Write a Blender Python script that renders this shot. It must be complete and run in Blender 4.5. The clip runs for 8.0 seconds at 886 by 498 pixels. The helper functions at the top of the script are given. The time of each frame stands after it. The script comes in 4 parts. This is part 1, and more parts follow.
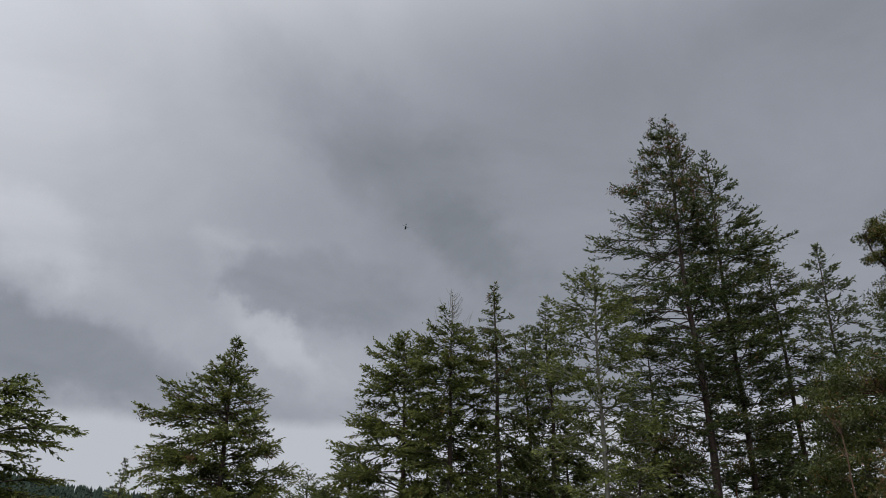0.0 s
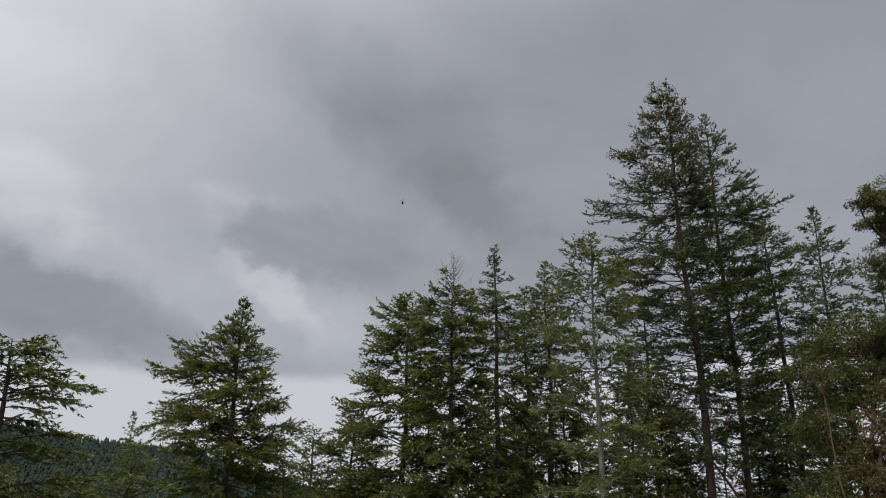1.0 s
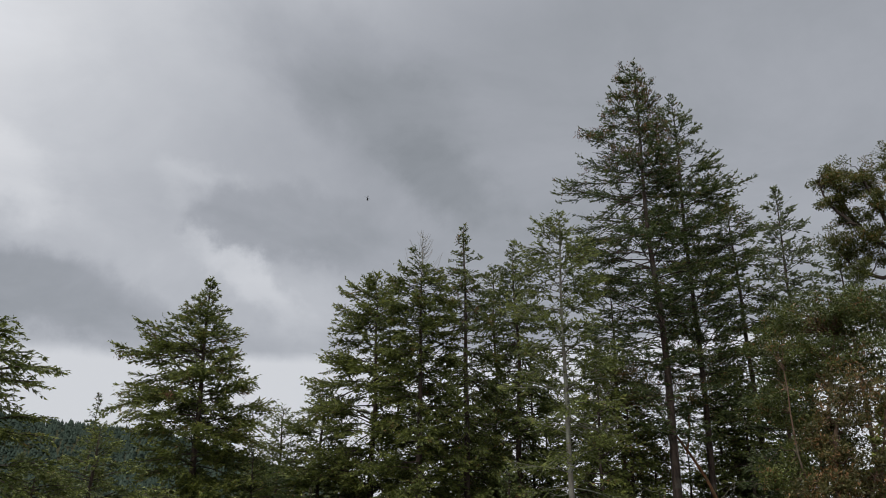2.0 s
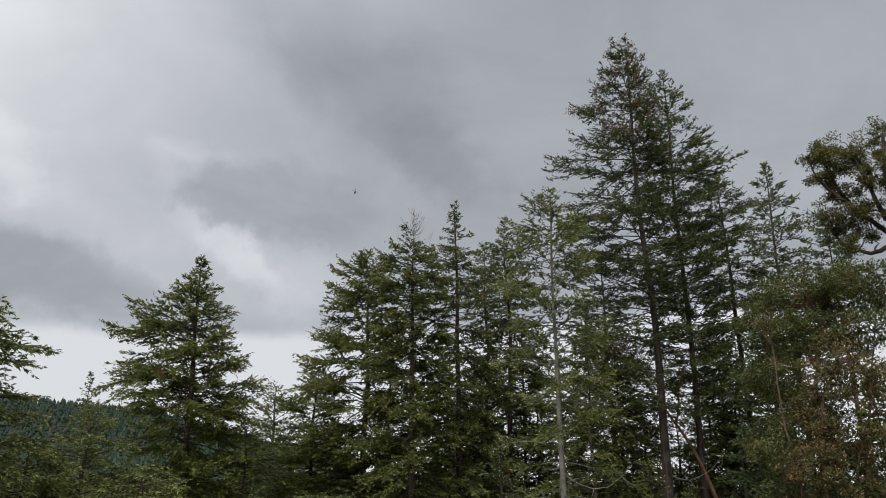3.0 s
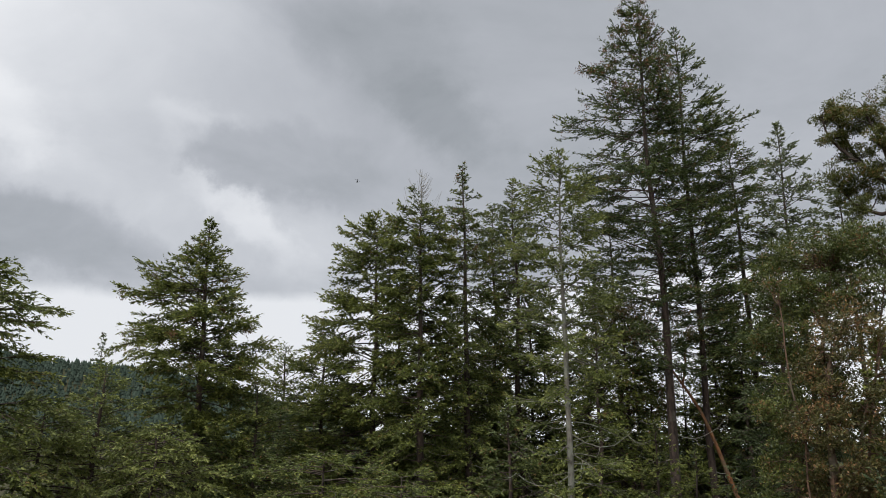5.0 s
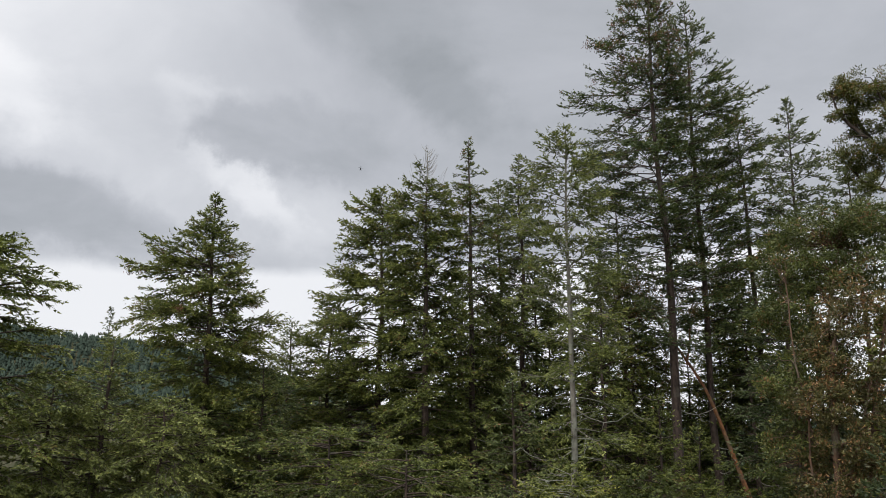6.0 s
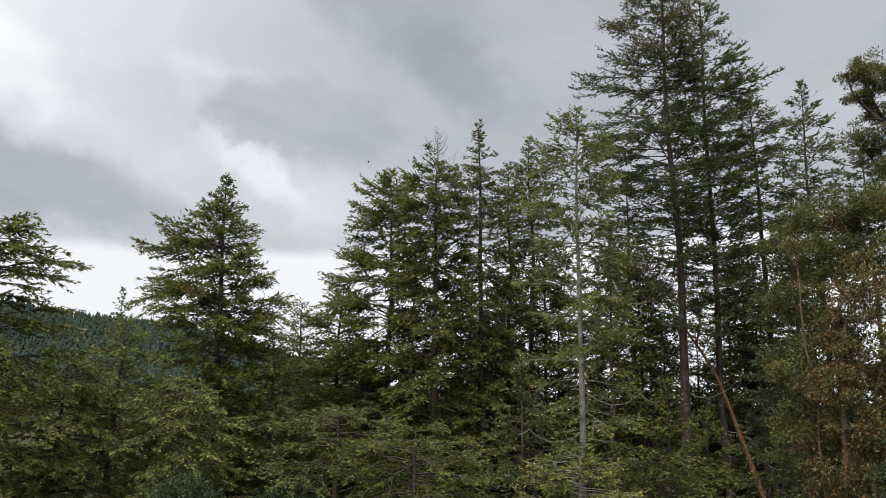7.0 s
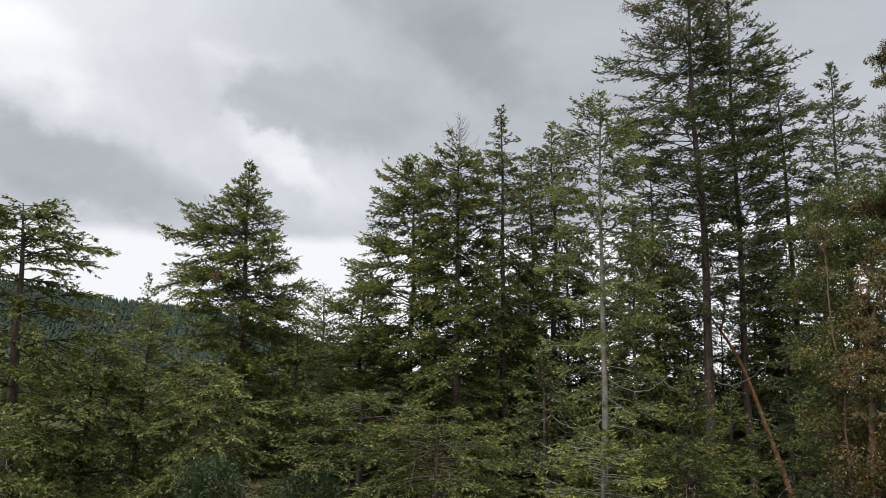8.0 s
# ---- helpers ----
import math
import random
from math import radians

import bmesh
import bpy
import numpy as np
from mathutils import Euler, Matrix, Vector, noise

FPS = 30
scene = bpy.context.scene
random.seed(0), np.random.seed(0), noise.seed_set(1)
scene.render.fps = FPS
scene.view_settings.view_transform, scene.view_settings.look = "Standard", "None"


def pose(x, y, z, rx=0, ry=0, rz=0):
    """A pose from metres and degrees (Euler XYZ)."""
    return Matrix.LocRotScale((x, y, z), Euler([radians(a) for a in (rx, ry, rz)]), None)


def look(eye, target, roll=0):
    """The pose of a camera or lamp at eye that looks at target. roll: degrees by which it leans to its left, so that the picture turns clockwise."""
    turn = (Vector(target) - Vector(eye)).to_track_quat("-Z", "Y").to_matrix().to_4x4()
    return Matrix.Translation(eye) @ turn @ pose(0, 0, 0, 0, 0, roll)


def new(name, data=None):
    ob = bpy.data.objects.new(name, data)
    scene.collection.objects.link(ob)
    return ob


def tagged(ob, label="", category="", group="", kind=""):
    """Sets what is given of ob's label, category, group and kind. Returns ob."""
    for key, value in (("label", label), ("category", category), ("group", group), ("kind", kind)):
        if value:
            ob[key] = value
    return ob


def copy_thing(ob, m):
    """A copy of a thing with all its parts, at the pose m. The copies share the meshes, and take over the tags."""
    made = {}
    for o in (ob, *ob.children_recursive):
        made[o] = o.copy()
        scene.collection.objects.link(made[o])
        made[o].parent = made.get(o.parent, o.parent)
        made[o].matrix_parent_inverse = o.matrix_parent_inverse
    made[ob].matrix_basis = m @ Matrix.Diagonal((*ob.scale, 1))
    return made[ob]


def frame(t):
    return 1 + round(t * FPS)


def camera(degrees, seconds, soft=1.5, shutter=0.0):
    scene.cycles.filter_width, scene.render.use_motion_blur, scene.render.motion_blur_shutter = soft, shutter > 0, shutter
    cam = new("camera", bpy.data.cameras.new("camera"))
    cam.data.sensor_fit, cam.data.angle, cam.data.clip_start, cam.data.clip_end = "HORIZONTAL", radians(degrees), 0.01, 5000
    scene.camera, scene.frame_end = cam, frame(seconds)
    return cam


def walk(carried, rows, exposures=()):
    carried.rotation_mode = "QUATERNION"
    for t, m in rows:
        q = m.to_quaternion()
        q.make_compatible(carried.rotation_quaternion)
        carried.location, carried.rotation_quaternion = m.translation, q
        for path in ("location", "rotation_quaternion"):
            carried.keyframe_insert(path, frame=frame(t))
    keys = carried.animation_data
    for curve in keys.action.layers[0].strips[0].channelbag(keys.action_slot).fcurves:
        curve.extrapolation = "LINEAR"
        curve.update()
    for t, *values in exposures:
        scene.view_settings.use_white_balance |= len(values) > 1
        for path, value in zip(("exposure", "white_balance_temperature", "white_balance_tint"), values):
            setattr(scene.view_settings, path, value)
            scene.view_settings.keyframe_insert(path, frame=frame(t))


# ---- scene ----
EYE = 6.5
cam = camera(63.0, 8.0, soft=0.9)
# seconds, step ahead in metres, yaw, pitch and roll in degrees
ROWS = [
    (0.0, 0.85, 3.386, 26.210, -1.601),
    (0.5, 0.0, 3.674, 24.203, -1.816),
    (1.0, 0.0, 3.344, 22.717, -1.764),
    (1.5, 0.0, 1.829, 21.880, -1.239),
    (3.0, 0.0, -0.088, 19.320, -0.178),
    (3.5, 0.0, -0.058, 18.457, 0.025),
    (4.0, 0.0, 0.000, 18.000, 0.000),
    (4.5, 0.0, 0.304, 17.174, -0.166),
    (6.0, 0.0, 0.998, 14.367, -0.618),
    (6.5, 0.0, 1.280, 13.372, -1.027),
    (7.0, 0.0, 1.770, 12.943, -1.095),
    (7.5, 0.0, 2.565, 12.567, -1.186),
    (8.0, 0.0, 3.537, 11.798, -1.473),
]
EXPOSURES = [(0.0, -0.53, 6250, 10), (1.0, -0.35, 6400, 10), (2.0, -0.2, 6450, 9), (3.5, 0.02, 6500, 8), (4.5, 0.08, 6500, 8), (6.0, 0.24, 6560, 9), (8.0, 0.34, 6580, 9)]
walk(cam, [(t, pose(0, step, EYE, 0, 0, yaw) @ pose(0, 0, 0, 90 + pitch) @ pose(0, 0, 0, 0, 0, -roll)) for t, step, yaw, pitch, roll in ROWS], EXPOSURES)

# ---- sky and sun ----
SUN_AZ, SUN_EL = -145.0, 50.0


class Nodes:
    """A short hand for building node trees."""

    def __init__(self, tree):
        self.tree = tree
        tree.nodes.clear()

    def add(self, kind, values=None, operation=None, smooth=False, attribute=None):
        node = self.tree.nodes.new(kind)
        if operation:
            node.operation = operation
        if smooth:
            node.interpolation_type = "SMOOTHSTEP"
        if attribute:
            node.attribute_name = attribute
        for key, value in (values or {}).items():
            self.put(node.inputs[key], value)
        return node

    def put(self, socket, value):
        if isinstance(value, bpy.types.NodeSocket):
            self.tree.links.new(value, socket)
        else:
            socket.default_value = value

    def math(self, op, a, b=0.0, c=0.0, clamp=False):
        node = self.tree.nodes.new("ShaderNodeMath")
        node.operation, node.use_clamp = op, clamp
        for socket, value in zip(node.inputs, (a, b, c)):
            self.put(socket, value)
        return node.outputs[0]

    def ramp(self, value, stops):
        node = self.tree.nodes.new("ShaderNodeValToRGB")
        while len(node.color_ramp.elements) < len(stops):
            node.color_ramp.elements.new(0.5)
        for element, (at, colour) in zip(node.color_ramp.elements, stops):
            element.position, element.color = at, (*colour, 1)
        self.put(node.inputs[0], value)
        return node.outputs[0]

    def noise(self, vector, scale, detail=4.0, rough=0.55, distortion=0.0):
        return self.add("ShaderNodeTexNoise", {"Vector": vector, "Scale": scale, "Detail": detail, "Roughness": rough, "Distortion": distortion})

    def mix(self, factor, a, b, blend="MIX"):
        node = self.add("ShaderNodeMix")
        node.data_type, node.blend_type = "RGBA", blend
        self.put(node.inputs[0], factor)
        for socket, value in zip((node.inputs[6], node.inputs[7]), (a, b)):
            self.put(socket, (*value, 1) if isinstance(value, tuple) else value)
        return node.outputs[2]


def overcast_sky():
    """A low grey cloud deck with brighter breaks towards the horizon, over a Nishita sky."""
    world = bpy.data.worlds.new("overcast_sky")
    scene.world = world
    world.use_nodes = True
    n = Nodes(world.node_tree)
    way = n.add("ShaderNodeTexCoord").outputs["Generated"]
    xyz = n.add("ShaderNodeSeparateXYZ", {0: way})
    x, y, z = xyz.outputs
    az = n.math("MULTIPLY", n.math("ARCTAN2", x, y), 57.2958)
    el = n.math("MULTIPLY", n.math("ARCSINE", z), 57.2958)
    bend = n.add("ShaderNodeSeparateColor", {0: n.noise(way, 5.0, 2.0, 0.5).outputs["Color"]})
    curl = n.add("ShaderNodeSeparateColor", {0: n.noise(way, 15.0, 7.0, 0.6).outputs["Color"]})

    def warped(value, k, coarse, fine):
        value = n.math("ADD", value, n.math("MULTIPLY", n.math("SUBTRACT", bend.outputs[k], 0.5), coarse))
        return n.math("ADD", value, n.math("MULTIPLY", n.math("SUBTRACT", curl.outputs[k], 0.5), fine))

    waz, wel = warped(az, 0, 10.0, 7.5), warped(el, 1, 6.0, 5.0)
    flat = n.add("ShaderNodeCombineXYZ", {0: n.math("DIVIDE", x, n.math("ADD", n.math("ABSOLUTE", z), 0.25)), 1: n.math("DIVIDE", y, n.math("ADD", n.math("ABSOLUTE", z), 0.25))}).outputs[0]
    broad = n.noise(flat, 2.3, 9.0, 0.58, 0.4).outputs[0]
    level = n.add("ShaderNodeMapRange", {0: az, 1: -38.0, 2: 4.0, 3: 0.57, 4: 0.43}, smooth=True).outputs[0]
    level = n.math("ADD", level, n.math("MULTIPLY", n.math("SUBTRACT", broad, 0.5), 0.24))
    # cloud masses: azimuth, elevation, half sizes, tilt, softness of the edge, brightness, cover
    for a, e, ra, re, tilt, soft_edge, bright, cover in CLOUDS:
        u, v = n.math("SUBTRACT", waz, a), n.math("SUBTRACT", wel, e)
        c, s = math.cos(radians(tilt)), math.sin(radians(tilt))
        p = n.math("DIVIDE", n.math("ADD", n.math("MULTIPLY", u, c), n.math("MULTIPLY", v, s)), ra)
        q = n.math("DIVIDE", n.math("SUBTRACT", n.math("MULTIPLY", v, c), n.math("MULTIPLY", u, s)), re)
        r = n.math("SQRT", n.math("ADD", n.math("MULTIPLY", p, p), n.math("MULTIPLY", q, q)))
        inside = n.add("ShaderNodeMapRange", {0: r, 1: 1 + soft_edge, 2: 1 - soft_edge, 3: 0.0, 4: cover}, smooth=True).outputs[0]
        level = n.math("ADD", level, n.math("MULTIPLY", inside, n.math("SUBTRACT", n.math("ADD", bright, n.math("MULTIPLY", n.math("SUBTRACT", broad, 0.5), 0.30)), level)))
    # the deck's straight lower edge, with a bright strip of sky under it
    edge = n.math("ADD", n.math("SUBTRACT", el, n.math("MULTIPLY", n.math("ADD", az, 25.0), 0.05)), n.math("MULTIPLY", n.math("SUBTRACT", curl.outputs[2], 0.5), 1.4))
    strip = n.add("ShaderNodeMapRange", {0: edge, 1: 12.3, 2: 11.1, 3: 0.0, 4: 1.0}, smooth=True).outputs[0]
    level = n.math("ADD", n.math("MULTIPLY", level, n.math("SUBTRACT", 1.0, strip)), n.math("MULTIPLY", strip, 0.77))
    # an overcast sky grows brighter towards the zenith
    zenith = n.add("ShaderNodeMapRange", {0: el, 1: 38.0, 2: 80.0, 3: 1.0, 4: 3.6}, smooth=True).outputs[0]
    level = n.math("MULTIPLY", n.math("MAXIMUM", level, 0.16), zenith)
    # thinner cloud round the hidden sun
    toward = (math.sin(radians(SUN_AZ)) * math.cos(radians(SUN_EL)), math.cos(radians(SUN_AZ)) * math.cos(radians(SUN_EL)), math.sin(radians(SUN_EL)))
    glow = n.add("ShaderNodeVectorMath", {0: way, 1: toward}, operation="DOT_PRODUCT").outputs["Value"]
    glow = n.math("POWER", n.math("MAXIMUM", glow, 0.0), 1.5)
    level = n.math("MULTIPLY", level, n.math("ADD", 1.0, n.math("MULTIPLY", glow, 3.3)))
    tint = n.ramp(n.math("MINIMUM", level, 1.0), [(0.25, (0.925, 0.995, 1.08)), (0.45, (0.955, 0.99, 1.085)), (0.8, (0.985, 0.995, 1.04))])
    cloud = n.add("ShaderNodeVectorMath", {0: tint, 3: level}, operation="SCALE").outputs[0]
    sky = n.add("ShaderNodeTexSky")
    sky.sky_type, sky.sun_disc, sky.sun_elevation, sky.sun_rotation = "NISHITA", False, radians(SUN_EL), radians(SUN_AZ)
    high = n.add("ShaderNodeBackground", {0: sky.outputs[0], 1: 0.08})
    deck = n.add("ShaderNodeBackground", {0: cloud, 1: 1.0})
    cover = n.add("ShaderNodeMixShader", {0: 0.94, 1: high.outputs[0], 2: deck.outputs[0]})
    n.add("ShaderNodeOutputWorld", {0: cover.outputs[0]})


CLOUDS = [
    (28.0, 28.0, 18.0, 12.0, 0, 0.8, 0.43, 0.7), (-37.0, 27.0, 9.0, 6.0, 0, 0.7, 0.64, 0.85), (-36.5, 22.6, 5.5, 2.2, 0, 0.6, 0.74, 0.8), (-26.5, 27.0, 7.0, 3.5, -20, 0.7, 0.56, 0.6),
    (-25.5, 20.2, 6.0, 2.4, -25, 0.6, 0.57, 0.75), (-20.8, 24.2, 2.8, 1.9, 0, 0.7, 0.68, 0.8), (-13.5, 15.2, 9.0, 3.4, -8, 0.6, 0.60, 0.85), (-16.4, 17.4, 5.5, 1.3, -30, 0.7, 0.74, 0.85),
    (-12.0, 35.0, 12.0, 3.5, -20, 0.6, 0.40, 0.6), (-4.5, 31.0, 11.0, 4.6, -36, 0.6, 0.36, 0.75), (0.5, 25.8, 6.5, 3.0, -22, 0.5, 0.31, 0.8), (-13.0, 22.2, 8.5, 2.4, -10, 0.4, 0.41, 0.9), (-18.8, 21.2, 3.6, 1.5, -12, 0.5, 0.42, 0.85),
    (-32.0, 15.0, 10.0, 3.0, -9, 0.4, 0.39, 0.95), (-20.5, 13.2, 6.0, 1.3, -2, 0.5, 0.46, 0.6),
]
overcast_sky()

sun = new("sun", bpy.data.lights.new("sun", "SUN"))
sun.data.energy, sun.data.angle, sun.data.color = 1.5, radians(14), (1.0, 0.97, 0.92)
sun.matrix_world = look((0, 0, 0), (-math.sin(radians(SUN_AZ)) * math.cos(radians(SUN_EL)), -math.cos(radians(SUN_AZ)) * math.cos(radians(SUN_EL)), -math.sin(radians(SUN_EL))))


# ---- materials ----
def material(name):
    m = bpy.data.materials.new(name)
    m.use_nodes = True
    return m, Nodes(m.node_tree)


def foliage(name, dark, mid, light, old, rough=0.55, through_light=0.33, old_share=0.1, gloss=0.22):
    """Leaves or needles: three greens, picked leaf by leaf and drifting over the crown, with some old brown ones."""
    m, n = material(name)
    island = n.add("ShaderNodeNewGeometry").outputs["Random Per Island"]
    place = n.add("ShaderNodeTexCoord").outputs["Object"]
    each = n.add("ShaderNodeObjectInfo").outputs["Random"]
    drift = n.noise(place, 0.55, 3.0, 0.6).outputs[0]
    pick = n.math("ADD", n.math("MULTIPLY", island, 0.5), n.math("MULTIPLY", n.math("SUBTRACT", drift, 0.25), 1.0))
    pick = n.math("ADD", pick, n.math("MULTIPLY", n.math("SUBTRACT", each, 0.5), 0.25))
    # paler greens at the tips, for new growth and for painted highlights
    young = n.add("ShaderNodeAttribute", attribute="young").outputs["Fac"]
    pick = n.math("ADD", pick, n.math("MULTIPLY", n.math("SUBTRACT", young, 0.22), 0.75))
    colour = n.ramp(pick, [(0.2, dark), (0.55, mid), (0.95, light)])
    patch = n.noise(place, 1.1, 2.0, 0.6).outputs[0]
    dry = n.math("ADD", n.math("MULTIPLY", n.math("FRACT", n.math("MULTIPLY", island, 17.0)), 0.6), n.math("MULTIPLY", patch, 0.9))
    dry = n.add("ShaderNodeMapRange", {0: dry, 1: 1.12 - old_share, 2: 1.2 - old_share, 3: 0.0, 4: 0.85}).outputs[0]
    colour = n.mix(dry, colour, old)
    front = n.add("ShaderNodeBsdfPrincipled", {"Base Color": colour, "Roughness": rough, "Specular IOR Level": gloss})
    behind = n.add("ShaderNodeBsdfTranslucent", {0: colour})
    both = n.add("ShaderNodeMixShader", {0: through_light, 1: front.outputs[0], 2: behind.outputs[0]})
    n.add("ShaderNodeOutputMaterial", {0: both.outputs[0]})
    return m


def bark(name, dark, light, lichen, scale=9.0, lichen_share=0.5, stretch=0.25):
    m, n = material(name)
    place = n.add("ShaderNodeTexCoord").outputs["Object"]
    squeezed = n.add("ShaderNodeMapping", {0: place, 3: (1, 1, stretch)}).outputs[0]
    ridges = n.noise(squeezed, scale, 6.0, 0.65).outputs[0]
    stain = n.noise(place, 1.4, 4.0, 0.6).outputs[0]
    colour = n.mix(n.ramp(ridges, [(0.35, (0, 0, 0)), (0.65, (1, 1, 1))]), dark, light)
    grown = n.add("ShaderNodeMapRange", {0: stain, 1: 0.62 - 0.3 * lichen_share, 2: 0.8 - 0.3 * lichen_share, 3: 0.0, 4: 0.8}).outputs[0]
    colour = n.mix(grown, colour, lichen)
    bump = n.add("ShaderNodeBump", {"Strength": 0.8, "Distance": 0.04, "Height": ridges})
    skin = n.add("ShaderNodeBsdfPrincipled", {"Base Color": colour, "Roughness": 0.9, "Specular IOR Level": 0.2, "Normal": bump.outputs[0]})
    n.add("ShaderNodeOutputMaterial", {0: skin.outputs[0]})
    return m


def painted(name, colour, rough=0.4, metal=0.0):
    m, n = material(name)
    place = n.add("ShaderNodeTexCoord").outputs["Object"]
    dirt = n.noise(place, 2.5, 5.0, 0.6).outputs[0]
    tone = n.mix(n.math("MULTIPLY", dirt, 0.5), colour, tuple(c * 0.6 for c in colour))
    skin = n.add("ShaderNodeBsdfPrincipled", {"Base Color": tone, "Roughness": rough, "Metallic": metal})
    n.add("ShaderNodeOutputMaterial", {0: skin.outputs[0]})
    return m


FIR = foliage("fir_needles", (0.039, 0.052, 0.012), (0.081, 0.098, 0.022), (0.162, 0.172, 0.038), (0.162, 0.085, 0.035), old_share=0.06)
DARK_FIR = foliage("dark_fir_needles", (0.032, 0.048, 0.015), (0.067, 0.086, 0.026), (0.132, 0.148, 0.042), (0.162, 0.080, 0.038), old_share=0.09)
YOUNG = foliage("young_fir_needles", (0.052, 0.064, 0.014), (0.119, 0.132, 0.028), (0.238, 0.230, 0.048), (0.184, 0.110, 0.040), old_share=0.02)
HEMLOCK = foliage("hemlock_needles", (0.050, 0.064, 0.016), (0.108, 0.126, 0.032), (0.205, 0.215, 0.060), (0.17, 0.115, 0.045), old_share=0.03)
BLUISH = foliage("bluish_needles", (0.049, 0.062, 0.032), (0.092, 0.110, 0.052), (0.151, 0.165, 0.078), (0.140, 0.090, 0.050), old_share=0.04)
CEDAR = foliage("cedar_sprays", (0.043, 0.050, 0.012), (0.086, 0.090, 0.020), (0.151, 0.145, 0.034), (0.194, 0.105, 0.035), old_share=0.12)
BROAD = foliage("arbutus_leaves", (0.040, 0.051, 0.014), (0.096, 0.107, 0.026), (0.205, 0.195, 0.056), (0.19, 0.095, 0.045), rough=0.45, old_share=0.12, gloss=0.2)
RUSTY = foliage("rusty_arbutus_leaves", (0.050, 0.048, 0.016), (0.128, 0.110, 0.035), (0.270, 0.225, 0.080), (0.205, 0.108, 0.048), rough=0.45, old_share=0.2, gloss=0.2)
SHRUB = foliage("shrub_leaves", (0.018, 0.029, 0.011), (0.037, 0.052, 0.018), (0.075, 0.090, 0.034), (0.09, 0.07, 0.035), rough=0.5, old_share=0.05, gloss=0.2)
FIR_BARK = bark("fir_bark", (0.014, 0.010, 0.008), (0.066, 0.046, 0.036), (0.070, 0.068, 0.052), 5.0, 0.3)
GREY_BARK = bark("grey_bark", (0.060, 0.054, 0.044), (0.165, 0.150, 0.125), (0.20, 0.21, 0.165), 8.0, 0.5)
DEAD_WOOD = bark("dead_wood", (0.11, 0.095, 0.08), (0.24, 0.215, 0.185), (0.24, 0.245, 0.20), 14.0, 0.5)
CONE = bark("cone_scales", (0.060, 0.030, 0.016), (0.15, 0.075, 0.038), (0.10, 0.06, 0.035), 20.0, 0.3, 1.0)
TWIG = bark("dry_twigs", (0.13, 0.075, 0.05), (0.27, 0.17, 0.12), (0.24, 0.21, 0.16), 12.0, 0.4, 1.0)
RED_BARK = bark("red_brown_bark", (0.035, 0.021, 0.014), (0.095, 0.055, 0.034), (0.10, 0.085, 0.06), 6.0, 0.4, 0.5)
ARBUTUS_BARK = bark("arbutus_bark", (0.050, 0.022, 0.010), (0.155, 0.064, 0.024), (0.075, 0.055, 0.034), 7.0, 0.5, 0.6)


# ---- helpers for shapes ----
def part(name, mesh, mat, parent, label=""):
    ob = new(name, mesh)
    if not mesh.materials:
        mesh.materials.append(mat)
    ob.parent = parent
    return tagged(ob, label)


def mesh_of(name, points, faces, smooth=False):
    """A mesh of quads or triangles from arrays."""
    me = bpy.data.meshes.new(name)
    points, faces = np.asarray(points, np.float32), np.asarray(faces, np.int32)
    me.vertices.add(len(points))
    me.vertices.foreach_set("co", points.ravel())
    k = faces.shape[1]
    me.loops.add(faces.size)
    me.loops.foreach_set("vertex_index", faces.ravel())
    me.polygons.add(len(faces))
    me.polygons.foreach_set("loop_start", np.arange(0, faces.size, k, dtype=np.int32))
    if smooth:
        me.polygons.foreach_set("use_smooth", np.ones(len(faces), bool))
    me.update(calc_edges=True)
    return me


def unit(v):
    return v / np.maximum(np.linalg.norm(v, axis=-1, keepdims=True), 1e-9)


def tubes(paths, radii, sides=5):
    """Tapered tubes: paths (n, k, 3), radii (n, k). Returns points and quads."""
    paths, radii = np.asarray(paths, float), np.asarray(radii, float)
    n, k, _ = paths.shape
    along = unit(np.gradient(paths, axis=1))
    ref = np.where(np.abs(along[..., 2:3]) > 0.8, np.array([1.0, 0, 0]), np.array([0, 0, 1.0]))
    a = unit(np.cross(along, ref))
    b = np.cross(along, a)
    turn = np.arange(sides) * 2 * np.pi / sides
    ring = np.cos(turn)[:, None] * a[:, :, None, :] + np.sin(turn)[:, None] * b[:, :, None, :]
    points = (paths[:, :, None, :] + radii[:, :, None, None] * ring).reshape(-1, 3)
    base = np.arange(n)[:, None, None] * k * sides + np.arange(k - 1)[None, :, None] * sides
    i = np.arange(sides)
    j = (i + 1) % sides
    quads = np.stack([base + i, base + j, base + sides + j, base + sides + i], -1).reshape(-1, 4)
    return points, quads


def blades(at, along, length, width, rng, flat=0.5):
    """Leaf blades: a pointed quad each, at base points, in their directions."""
    n = len(at)
    side = np.cross(along, np.array([0, 0, 1.0])) * flat + rng.normal(0, 1, (n, 3)) * (1 - flat)
    side = unit(side - along * (side * along).sum(-1, keepdims=True))
    lift = np.cross(side, along)
    length, width = length[:, None], width[:, None]
    mid = at + along * length * 0.45
    fold = lift * width * 0.25
    points = np.stack([at, mid + side * width * 0.5 - fold, at + along * length, mid - side * width * 0.5 - fold], 1).reshape(-1, 3)
    return points, np.arange(4 * n).reshape(-1, 4)


